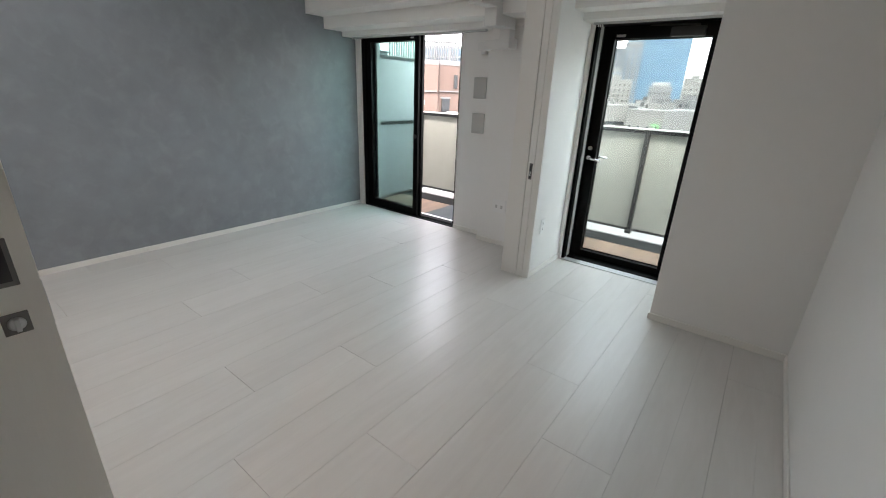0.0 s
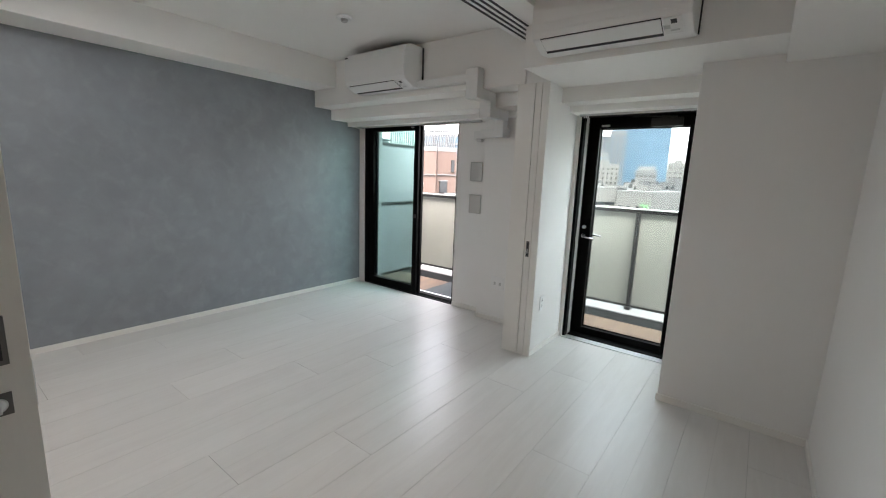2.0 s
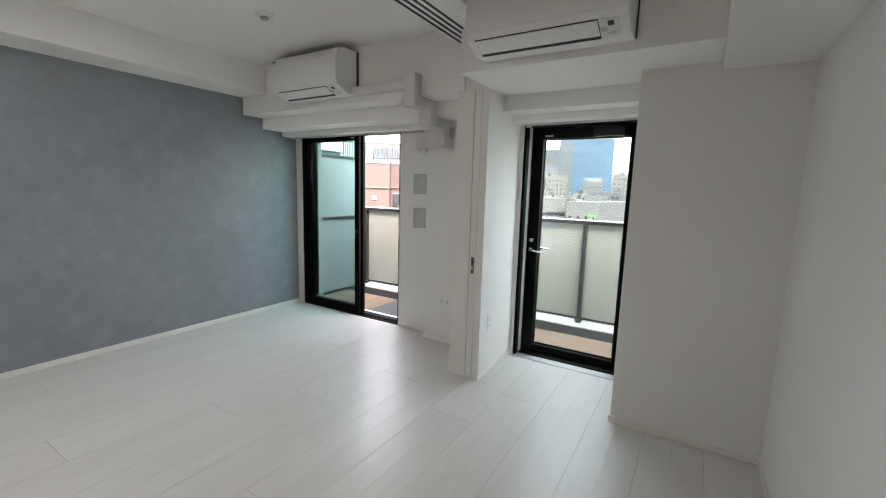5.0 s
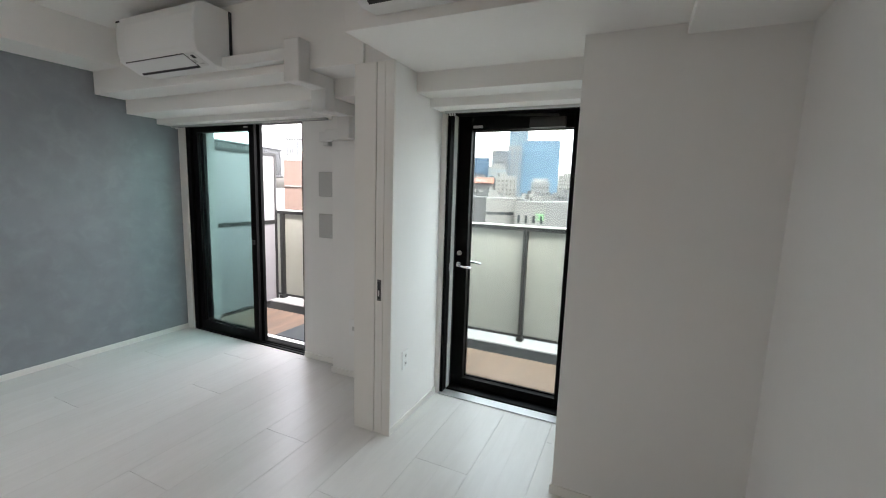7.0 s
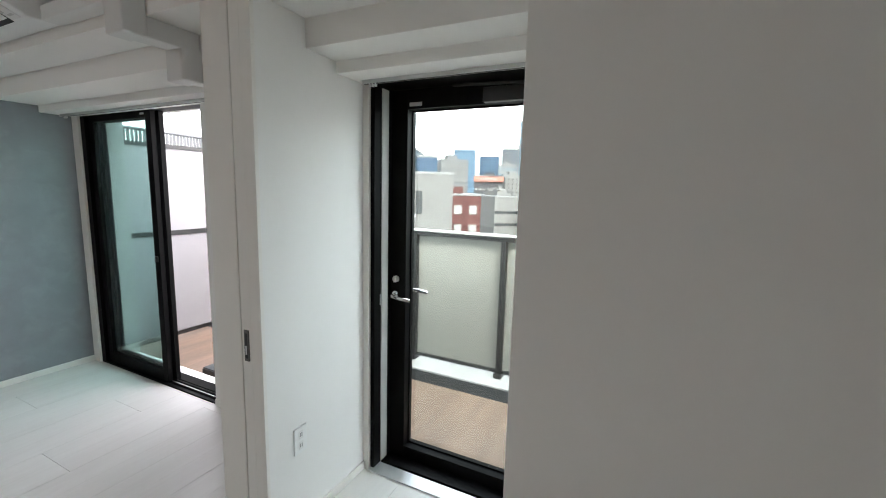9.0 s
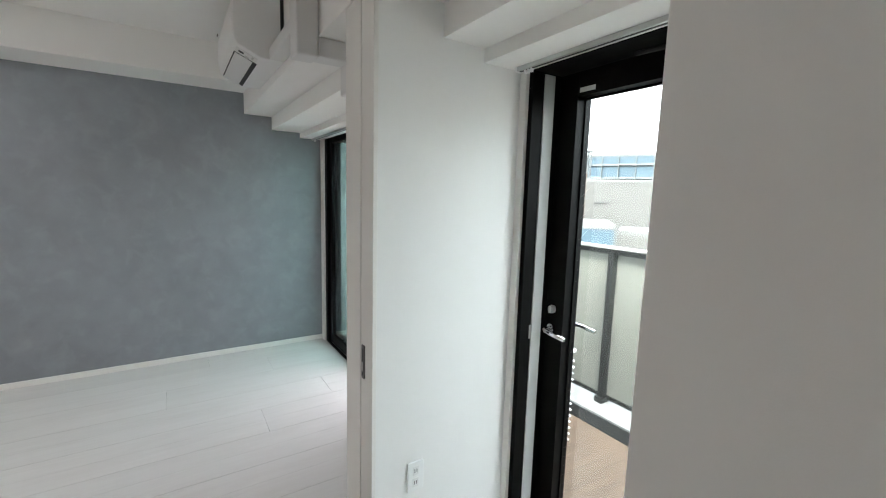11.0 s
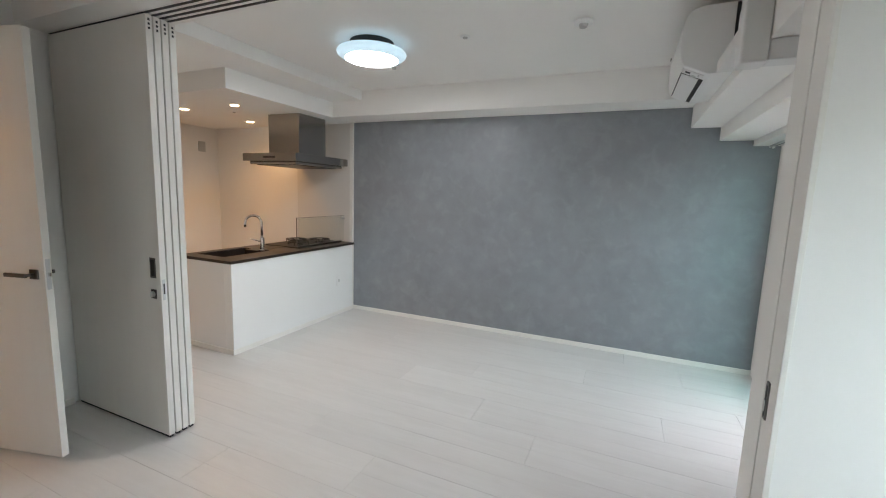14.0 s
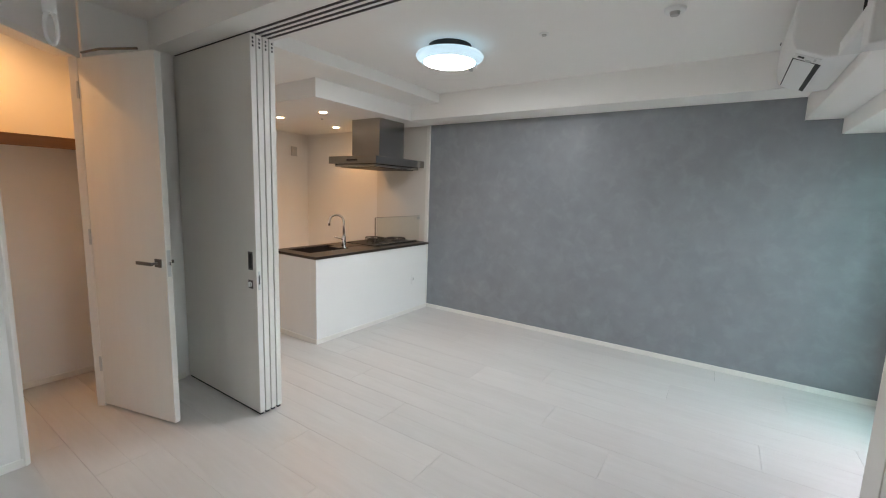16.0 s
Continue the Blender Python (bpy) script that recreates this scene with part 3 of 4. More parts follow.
wires = new("wire_mesh", wire_grid(-1.212, -0.526, 0.082, 1.893, dy0 + 0.0572, 0.044, 0.00022))
wires.parent = leaf
tagged(wires, "fine diagonal wires inside the glass", kind="stuff")
bx("door_closer", (-0.80, -0.575, dy0 - 0.042, dy0, 1.893, 1.956), DARKAL, leaf, "dark hydraulic closer body", 0.004)
add = add_tube(bmesh.new(), [(-0.62, dy0 - 0.03, 1.966), (-0.95, dy0 - 0.035, 1.978)], 0.008, 8)
part("closer_arm", add, DARKAL, leaf)
bx("maker_sticker", (-1.20, -1.13, dy0 - 0.0012, dy0, 1.905, 1.923), GREYP, leaf, "small pale sticker")
rose = part("lever_rose", add_tube(bmesh.new(), [(-1.266, dy0, 0.945), (-1.266, dy0 - 0.012, 0.945)], 0.019, 24), CHROME, leaf, "", 0, False)
part("lever_handle", add_tube(bmesh.new(), [(-1.266, dy0 - 0.008, 0.945), (-1.266, dy0 - 0.045, 0.945), (-1.256, dy0 - 0.052, 0.944), (-1.211, dy0 - 0.054, 0.938), (-1.155, dy0 - 0.05, 0.933)], 0.0095, 12), CHROME, leaf, "chrome lever handle", 0, True)
part("lever_outside", add_tube(bmesh.new(), [(-1.266, dy1, 0.945), (-1.266, dy1 + 0.045, 0.945), (-1.211, dy1 + 0.052, 0.943), (-1.150, dy1 + 0.05, 0.938)], 0.0095, 12), CHROME, leaf, "chrome lever handle", 0, True)
tt = part("thumb_turn", add_tube(bmesh.new(), [(-1.266, dy0, 1.028), (-1.266, dy0 - 0.014, 1.028)], 0.017, 24), SILVER, leaf, "satin thumb turn")
bx("thumb_grip", (-1.270, -1.262, dy0 - 0.026, dy0 - 0.014, 1.014, 1.042), SILVER, tt, "", 0.002)
bx("strike_plate", (-1.3045, -1.3032, NY + 0.02, NY + 0.032, 0.90, 0.96), SILVER, door, "small steel strike plate")


# ---- air conditioners ----
def air_conditioner(x0, x1, yb, z0, z1, depth, label):
    ac = thing("air_conditioner", ((x0 + x1) / 2, yb, z0), label, "air conditioner", "wall air conditioners")
    h = z1 - z0
    prof = [(0, z0 + 0.006), (depth * 0.40, z0), (depth * 0.48, z0 + 0.002), (depth * 0.92, z0 + 0.052), (depth * 0.975, z0 + 0.082), (depth * 0.995, z0 + 0.13), (depth, z0 + 0.19),
            (depth * 0.985, z1 - 0.085), (depth * 0.94, z1 - 0.045), (depth * 0.84, z1 - 0.018), (depth * 0.66, z1 - 0.003), (0, z1)]
    def loft(pr, xa, xb, caps=True):
        bm = bmesh.new()
        a = [bm.verts.new((xa, yb - d, z)) for d, z in pr]
        b = [bm.verts.new((xb, yb - d, z)) for d, z in pr]
        k = len(pr)
        for i in range(k):
            bm.faces.new((a[i], a[(i + 1) % k], b[(i + 1) % k], b[i]))
        bm.faces.new(a)
        bm.faces.new(b[::-1])
        return bm
    part("body", loft(prof, x0, x1), PLAST, ac, "", 0.006)
    # front panel, a little proud, with a seam at its lower edge
    fp = [(depth * 0.90, z0 + 0.092), (depth * 0.984, z0 + 0.090), (depth * 0.995 + 0.003, z0 + 0.132), (depth + 0.003, z0 + 0.19), (depth * 0.985 + 0.003, z1 - 0.085), (depth * 0.94 + 0.002, z1 - 0.044), (depth * 0.85, z1 - 0.017), (depth * 0.8, z0 + 0.18)]
    part("front_panel", loft(fp, x0 + 0.004, x1 - 0.004), PLAST, ac, "", 0.003)
    def under(s, lift):
        """A point on the sloping lower front: s 0 at the bottom to 1 at the top."""
        a, b = Vector((depth * 0.48, z0 + 0.002)), Vector((depth * 0.92, z0 + 0.052))
        p = a + (b - a) * s
        n = Vector((b.y - a.y, -(b.x - a.x))).normalized()
        return p + n * lift
    def slab(s0, s1, xa, xb, lift, material, nm, label=""):
        pr = [under(s0, 0.0), under(s1, 0.0), under(s1, lift), under(s0, lift)]
        return part(nm, loft([(p.x, p.y) for p in pr], xa, xb), material, ac, label)
    w = x1 - x0
    slab(-0.02, 1.0, x0 + 0.05, x1 - 0.135, 0.0025, DARKP, "outlet_gap", "dark air outlet gap")
    slab(0.17, 0.95, x0 + 0.053, x1 - 0.138, 0.006, PLAST, "flap", "white air flap")
    slab(0.05, 0.98, x1 - 0.125, x1 - 0.045, 0.003, PLASTW, "display", "control window")
    slab(0.62, 0.85, x1 - 0.095, x1 - 0.068, 0.004, DARKP, "sensor_window", "dark receiver window")
    slab(0.35, 0.55, x1 - 0.13, x1 - 0.10, 0.004, GREYP, "control_label")
    slab(0.20, 0.28, x1 - 0.10, x1 - 0.06, 0.0045, GREYP, "status_lamps")
    bx("name_badge", (x0 + 0.014, x0 + 0.052, yb - depth - 0.005, yb - depth - 0.001, z1 - 0.060, z1 - 0.051), DARKP, ac, "small grey badge")
    bx("back_plate", (x0 + 0.01, x1 + 0.006, yb - 0.018, yb - 0.001, z0 + 0.015, z1 - 0.006), DARKP, ac, "dark mounting gap")
    return ac


air_conditioner(-3.350, -2.575, 2.984, 2.195, 2.550, 0.255, "white wall air conditioner on the beam over the window")
air_conditioner(-1.200, -0.385, 2.582, 2.185, 2.545, 0.250, "white wall air conditioner on the beam over the balcony door")

# ---- pipe duct ----
duct = thing("pipe_duct", (-2.2, 2.95, 2.0), "white plastic pipe duct stepping down the beams to the wall", "duct")
bx("run", (-2.574, -2.030, 2.905, 2.984, 2.195, 2.258), PLASTW, duct, "", 0.006)
bx("elbow", (-2.040, -1.925, 2.890, 2.984, 2.062, 2.300), PLASTW, duct, "", 0.008)
bx("under_run", (-2.034, -1.931, 2.984, 3.20, 2.068, 2.149), PLASTW, duct, "", 0.006)
bx("elbow", (-2.045, -1.930, 3.115, 3.209, 1.940, 2.080), PLASTW, duct, "", 0.008)
bx("under_run", (-2.040, -1.936, 3.209, 3.44, 1.950, 2.035), PLASTW, duct, "", 0.006)
bx("elbow", (-2.048, -1.945, 3.37, 3.456, 1.805, 1.960), PLASTW, duct, "", 0.008)
bx("back_run", (-2.045, -1.955, 3.45, 3.53, 1.812, 1.895), PLASTW, duct, "", 0.006)
bx("end_run", (-2.400, -2.03, 3.585, 3.659, 1.815, 1.890), PLASTW, duct, "", 0.006)
bx("link_run", (-2.26, -2.03, 3.49, 3.60, 1.813, 1.892), PLASTW, duct, "", 0.006)
bx("drain_socket", (-2.375, -2.32, 3.60, 3.655, 1.785, 1.816), PLASTW, duct, "", 0.008)

# ---- wall plates and outlets ----
for z in (1.393, 1.060):
    v = thing("wall_vent", (-2.42, NY, z), "pale grey rounded sleeve cover on the white wall", "vent cover", "sleeve covers")
    bx("cover", (-2.462, -2.314, NY - 0.012, NY, z, z + 0.195), GREYP, v, "", 0.006)
    bx("screw_cap", (-2.345, -2.328, NY - 0.0145, NY - 0.012, z + 0.012, z + 0.026), SILVER, v)


def wall_plate(name, label, x, y, z, w, h, facing, holes):
    """A socket or switch plate; facing: the way it looks, -y or +x."""
    s = thing(name, (x, y, z), label, "socket")
    if facing == "-y":
        bx("plate", (x - w / 2, x + w / 2, y - 0.007, y, z, z + h), PLAST, s, "", 0.002)
        for dx, dz in holes:
            bx("insert", (x + dx - 0.011, x + dx + 0.011, y - 0.0085, y - 0.007, z + dz - 0.016, z + dz + 0.016), GREYP, s)
    elif facing == "+y":
        bx("plate", (x - w / 2, x + w / 2, y, y + 0.007, z, z + h), PLAST, s, "", 0.002)
        for dx, dz in holes:
            bx("insert", (x + dx - 0.011, x + dx + 0.011, y + 0.007, y + 0.0085, z + dz - 0.016, z + dz + 0.016), GREYP, s)
    else:
        bx("plate", (x, x + 0.007, y - w / 2, y + w / 2, z, z + h), PLAST, s, "", 0.002)
        for dx, dz in holes:
            ins = bx("insert", (x + 0.007, x + 0.0085, y + dx - 0.012, y + dx + 0.012, z + dz - 0.018, z + dz + 0.018), PLASTW, s, "", 0.0005)
            bx("slot", (x + 0.0085, x + 0.0088, y + dx - 0.006, y + dx - 0.003, z + dz - 0.008, z + dz + 0.008), DARKP, ins)
            bx("slot", (x + 0.0085, x + 0.0088, y + dx + 0.003, y + dx + 0.006, z + dz - 0.008, z + dz + 0.008), DARKP, ins)
    return s


wall_plate("wall_socket", "white double wall socket plate on the pipe shaft", -1.99, 3.53, 0.338, 0.15, 0.13, "-y", [(-0.03, 0.06), (0.03, 0.06)])
wall_plate("wall_socket", "white wall socket plate on the stub wall", -1.362, 3.17, 0.36, 0.07, 0.12, "+x", [(0, 0.036), (0, 0.084)])
wall_plate("wall_socket", "white wall socket plate on the kitchen counter front", -3.88, -0.598, 0.36, 0.07, 0.12, "+y", [(0, 0.06)])

# ---- ceiling fittings ----
lamp = thing("ceiling_lamp", (-2.585, 0.718, H), "round white ceiling lamp, switched on", "ceiling lamp")
# base is dark to paint in the shaded ring between shade and ceiling
part("base", add_turned(bmesh.new(), -2.585, 0.718, [(0.16, H - 0.07), (0.16, H - 0.001)], 48), DARKAL, lamp, "mounting base, coloured dark for the shaded gap above the shade", 0, False)
part("shade", add_turned(bmesh.new(), -2.585, 0.718, [(0.10, H - 0.133), (0.17, H - 0.126), (0.195, H - 0.120)], 56), LAMP, lamp, "glowing white acrylic shade", 0, True)
part("shade_rim", add_turned(bmesh.new(), -2.585, 0.718, [(0.195, H - 0.1205), (0.230, H - 0.106), (0.248, H - 0.092), (0.254, H - 0.078), (0.246, H - 0.066)], 56), LAMPRIM, lamp, "dimmer bluish rim of the shade", 0, True)


def ceiling_disc(name, label, cat, x, y, r, h, hub):
    d = thing(name, (x, y, H), label, cat)
    part("base", add_turned(bmesh.new(), x, y, [(r * 0.9, H - h), (r, H - h * 0.7), (r, H - 0.001)], 32), PLAST, d, "", 0, False)
    part("hub", add_turned(bmesh.new(), x, y, [(hub * 0.8, H - h * 1.9), (hub, H - h)], 20), GREYP, d, "", 0, False)
    return d


ceiling_disc("smoke_detector", "small white round smoke detector on the ceiling", "smoke detector", -2.69, 2.19, 0.058, 0.020, 0.028)
ceiling_disc("ceiling_socket", "white round ceiling light socket", "ceiling socket", -2.69, 1.41, 0.036, 0.008, 0.018)
ceiling_disc("lamp_socket_cover", "small white round cover beside the ceiling lamp", "ceiling cover", -3.10, 0.60, 0.05, 0.02, 0.02)
hk = thing("laundry_hook", (-0.245, 1.0, 1.87), "white plastic ceiling hook hanging down", "hook")
part("rod", add_tube(bmesh.new(), [(-0.245, 1.0, H), (-0.245, 1.0, 1.97)], 0.009, 12), PLAST, hk, "", 0, True)
part("socket", add_tube(bmesh.new(), [(-0.245, 1.0, 1.985), (-0.245, 1.0, 1.945)], 0.015, 14), PLAST, hk, "", 0, True)
loop = [(-0.245 + 0.013 * math.sin(a), 1.0, 1.908 + 0.042 * math.cos(a)) for a in [2 * math.pi * i / 20 for i in range(21)]]
part("loop", add_tube(bmesh.new(), loop, 0.005, 8), PLAST, hk, "", 0, True)

for x0, x1, nm in ((-1.320, -0.425, "balcony door"), (-4.12, -2.30, "sliding window")):
    cr = thing("curtain_rail", ((x0 + x1) / 2, 3.57, 1.973), "slim white aluminium curtain rail over the " + nm, "curtain rail", "curtain rails")
    bx("rail", (x0, x1, 3.555, 3.583, 1.9715, 1.988), SILVER, cr, "", 0.002)
    bx("slot", (x0 + 0.004, x1 - 0.004, 3.565, 3.572, 1.970, 1.9715), DARKP, cr, "dark runner slot")
    bx("end_cap", (x0 - 0.006, x0, 3.553, 3.585, 1.9695, 1.9883), PLAST, cr)
    for k in range(3):
        bx("runner", (x0 + 0.03 + 0.016 * k, x0 + 0.038 + 0.016 * k, 3.564, 3.574, 1.9575, 1.9715), PLAST, cr)

# ---- kitchen ----
KX0, KX1, KY0, KY1, KT = GX, -2.396, -1.28, -0.598, 0.833
isl = thing("kitchen_counter", (-3.3, -0.94, 0), "white papered kitchen counter base with skirting", "kitchen counter")
bx("front_wall", (KX0 + 0.03, KX1, KY1 - 0.09, KY1, 0, KT), CABIN, isl, "", 0.002)
bx("side_wall", (KX1 - 0.09, KX1, KY0, KY1 - 0.09, 0, KT), CABIN, isl, "", 0.002)
bx("cabinet", (KX0 + 0.002, KX1 - 0.09, KY0 + 0.02, KY1 - 0.09, 0.06, KT - 0.19), CABIN, isl)
bx("skirting_front", (KX0 + 0.03, KX1 + 0.008, KY1, KY1 + 0.008, 0, 0.046), TRIM, isl, "", 0.002)
bx("skirting_side", (KX1, KX1 + 0.008, KY0, KY1, 0, 0.046), TRIM, isl, "", 0.002)
wt = thing("worktop", (-3.3, -0.94, KT), "dark brown stone-look worktop with an undermounted sink", "worktop")
sx0, sx1, sy0, sy1 = -3.06, -2.52, -1.20, -0.84
w = bmesh.new()
add_box(w, KX0 + 0.002, sx0, KY0 - 0.02, KY1 + 0.012, KT, KT + 0.026)
add_box(w, sx1, KX1 + 0.012, KY0 - 0.02, KY1 + 0.012, KT, KT + 0.026)
add_box(w, sx0, sx1, KY0 - 0.02, sy0, KT, KT + 0.026)
add_box(w, sx0, sx1, sy1, KY1 + 0.012, KT, KT + 0.026)
part("slab", w, STONE, wt)
s = bmesh.new()
add_box(s, sx0, sx1, sy0, sy1, KT - 0.17, KT - 0.165)
add_box(s, sx0, sx0 + 0.004, sy0, sy1, KT - 0.165, KT + 0.02)
add_box(s, sx1 - 0.004, sx1, sy0, sy1, KT - 0.165, KT + 0.02)
add_box(s, sx0 + 0.004, sx1 - 0.004, sy0, sy0 + 0.004, KT - 0.165, KT + 0.02)
add_box(s, sx0 + 0.004, sx1 - 0.004, sy1 - 0.004, sy1, KT - 0.165, KT + 0.02)
part("sink_bowl", s, STONE, wt, "dark sink bowl")
bx("drain_plate", (sx0 - 0.30, sx0 + 0.10, -1.08, -0.92, KT + 0.026, KT + 0.030), DRAIN, wt, "steel drain plate beside the sink", 0.001)

fa = thing("kitchen_faucet", (-3.00, -0.88, KT + 0.026), "chrome gooseneck kitchen mixer tap", "faucet")
FX, FY, FZ = -3.00, -0.88, KT + 0.026
part("base", add_turned(bmesh.new(), FX, FY, [(0.028, FZ), (0.028, FZ + 0.012), (0.023, FZ + 0.02), (0.023, FZ + 0.13), (0.02, FZ + 0.14)], 24), CHROME, fa, "", 0, False)
arc = [(FX, FY, FZ + 0.13), (FX, FY, FZ + 0.28)] + [(FX + (0.085 - 0.085 * math.cos(a)) * 0.55, FY - (0.085 - 0.085 * math.cos(a)) * 0.75, FZ + 0.28 + 0.085 * math.sin(a)) for a in [math.pi * i / 12 for i in range(1, 13)]]
arc.append((arc[-1][0], arc[-1][1], FZ + 0.245))
part("spout", add_tube(bmesh.new(), arc, 0.012, 14), CHROME, fa, "", 0, True)
part("lever", add_tube(bmesh.new(), [(FX + 0.02, FY, FZ + 0.10), (FX + 0.06, FY - 0.02, FZ + 0.115), (FX + 0.11, FY - 0.03, FZ + 0.135)], 0.006, 10), CHROME, fa, "", 0, True)

st = thing("gas_hob", (-3.75, -0.97, KT + 0.026), "black glass gas hob with cast iron grates and steel rim", "hob")
HX0, HX1, HY0, HY1, HZ = -4.08, -3.34, -1.20, -0.735, KT + 0.026
bx("top_plate", (HX0, HX1, HY0, HY1, HZ, HZ + 0.012), IRON, st, "", 0.003)
bx("rim", (HX0 - 0.01, HX1 + 0.012, HY1, HY1 + 0.026, HZ, HZ + 0.026), STEEL, st, "bright steel rim", 0.002)
for bxx, by, r in ((-3.90, -0.90, 0.055), (-3.54, -0.90, 0.055), (-3.72, -1.10, 0.04)):
    part("burner", add_turned(bmesh.new(), bxx, by, [(r, HZ + 0.012), (r, HZ + 0.024), (r * 0.7, HZ + 0.032)], 24), STEEL, st)
    g = bmesh.new()
    for a in range(4):
        c, sn = math.cos(a * math.pi / 2 + 0.4), math.sin(a * math.pi / 2 + 0.4)
        add_tube(g, [(bxx + c * 0.03, by + sn * 0.03, HZ + 0.05), (bxx + c * 0.115, by + sn * 0.115, HZ + 0.05), (bxx + c * 0.12, by + sn * 0.12, HZ + 0.012)], 0.006, 8)
    add_tube(g, [(bxx + 0.115 * math.cos(t), by + 0.115 * math.sin(t), HZ + 0.046) for t in [2 * math.pi * i / 24 for i in range(25)]], 0.006, 8)
    part("grate", g, IRON, st, "cast iron grate")
sg = thing("splash_guard", (-3.68, -0.69, KT + 0.026), "clear glass oil splash guard standing before the hob", "splash guard")
gp = bx("glass_sheet", (-4.10, -3.29, -0.690, -0.684, KT + 0.026, 1.195), GLASSG, sg)
gp.visible_shadow = False
eg = bmesh.new()
add_box(eg, -3.290, -3.286, -0.692, -0.682, KT + 0.026, 1.197)
add_box(eg, -4.10, -3.290, -0.691, -0.683, 1.195, 1.199)
part("edge", eg, GUN, sg, "dark glass edge")
bx("clip", (-4.11, -4.04, -0.70, -0.68, 1.15, 1.18), GREYP, sg)
sbox("trim_kitchen_panel", (GX - 0.001, GX + 0.004, -1.50, -0.644, KT + 0.026, 2.322), PANELM, "glossy white splash panel behind the hob")

hd = thing("range_hood", (-3.74, -1.08, 1.75), "brushed steel range hood with a square chimney", "range hood")
hb = bmesh.new()
add_box(hb, GX + 0.004, -3.29, -1.46, -0.69, 1.80, 1.885)
part("canopy", hb, STEEL, hd, "", 0.003)
bx("grease_tray", (GX + 0.05, -3.34, -1.41, -0.74, 1.768, 1.80), STEEL, hd, "dark steel underside tray", 0.01)
bx("filter", (GX + 0.10, -3.40, -1.36, -0.79, 1.762, 1.768), DARKAL, hd, "dark filter plate")
bx("chimney", (-3.90, -3.46, -1.24, -0.80, 1.885, 2.3215), STEEL, hd, "", 0.003)
bx("switch_bar", (-3.2905, -3.288, -1.15, -0.98, 1.83, 1.85), DARKP, hd)

for x, y in ((-2.95, -1.91), (-2.95, -1.15), (-3.77, -1.87)):
    d = thing("downlight", (x, y, 2.322), "small round recessed warm downlight, switched on", "downlight", "kitchen downlights")
    part("ring", add_turned(bmesh.new(), x, y, [(0.052, 2.315), (0.058, 2.3215)], 28), TRIM, d, "", 0, True)
    part("lens", add_turned(bmesh.new(), x, y, [(0.040, 2.3125), (0.040, 2.315)], 28), WARM, d, "warm glowing lens")
    warm_spot(x, y, 2.302, 0.45, 140, 0.7)
rm = thing("sprinkler_cover", (-3.2, -1.55, 2.322), "small dark sensor dot on the kitchen soffit", "sensor")
part("dot", add_turned(bmesh.new(), -3.25, -1.52, [(0.012, 2.312), (0.018, 2.3215)], 18), GREYP, rm)
wb = thing("water_panel", (-3.9, -3.0, 1.9), "small pale grey control panel on the kitchen wall", "control panel")
bx("box", (-3.98, -3.88, -2.9995, -2.985, 1.98, 2.12), GREYP, wb, "", 0.003)

# ---- balcony ----
BZ = -0.16
sbox("balcony_floor", (-12.0, 6.0, 3.94, 4.946, -0.45, BZ), DECK, "wood-look balcony floor sheet")
sbox("balcony_curb", (-12.0, 6.0, 4.95, 5.30, -0.60, -0.05), CONC, "pale concrete balcony curb", 0.006)
sbox("balcony_gutter", (-12.0, 6.0, 4.943, 4.95, BZ - 0.01, -0.062), GUTTER, "dark grey painted curb face")
rail = thing("balcony_railing", (-2, 5.11, -0.05), "dark aluminium balcony railing with obscured glass panels", "railing")
posts = [-1.11 + 0.823 * k for k in range(-11, 9)]
for x in posts:
    p = bx("post", (x - 0.022, x + 0.022, 5.11, 5.165, -0.048, 1.11), DARKAL, rail, "", 0.003)
    bx("foot", (x - 0.034, x + 0.034, 5.09, 5.18, -0.05, -0.005), DARKAL, p, "", 0.006)
for a, b in zip(posts, posts[1:]):
    bx("glass_panel", (a + 0.002, b - 0.002, 5.168, 5.178, 0.0, 1.097), FROST, rail)
bx("top_rail", (-10.0, 5.5, 5.125, 5.195, 1.097, 1.134), DARKAL, rail, "", 0.003)
bx("cap", (-10.0, 5.5, 5.11, 5.21, 1.1345, 1.150), CONC, rail, "pale aluminium cap", 0.004)
bx("bottom_rail", (-10.0, 5.5, 5.155, 5.19, -0.028, 0.002), DARKAL, rail, "", 0.002)

scr = thing("balcony_partition", (-4.47, 4.46, BZ), "pale balcony divider screen in a dark frame", "divider screen")
fr = bmesh.new()
for y0, y1, z0, z1 in ((3.952, 3.982, -0.10, 1.878), (5.07, 5.102, -0.10, 1.878), (3.982, 5.07, 1.838, 1.878), (3.982, 5.07, 0.965, 1.015), (3.982, 5.07, -0.10, -0.06)):
    add_box(fr, -4.49, -4.455, y0, y1, z0, z1)
part("frame", fr, DARKAL, scr, "", 0.002)
bx("upper_board", (-4.478, -4.468, 3.982, 5.07, 1.015, 1.838), SCREEN, scr)
bx("lower_board", (-4.478, -4.468, 3.982, 5.07, -0.06, 0.965), SCREEN, scr)
for y in (4.0, 4.98):
    bx("leg", (-4.485, -4.46, y, y + 0.025, BZ + 0.0005, -0.10), DARKAL, scr)

ht = thing("escape_hatch", (-3.1, 4.5, BZ), "pale steel escape hatch lid on the balcony floor", "hatch")
bx("frame", (-3.50, -2.72, 4.13, 4.80, BZ + 0.0005, BZ + 0.045), DARKAL, ht, "dark hatch rim", 0.003)
bx("lid", (-3.50, -2.72, 4.14, 4.80, BZ + 0.045, BZ + 0.055), GUTTER, ht, "pale steel lid", 0.002)
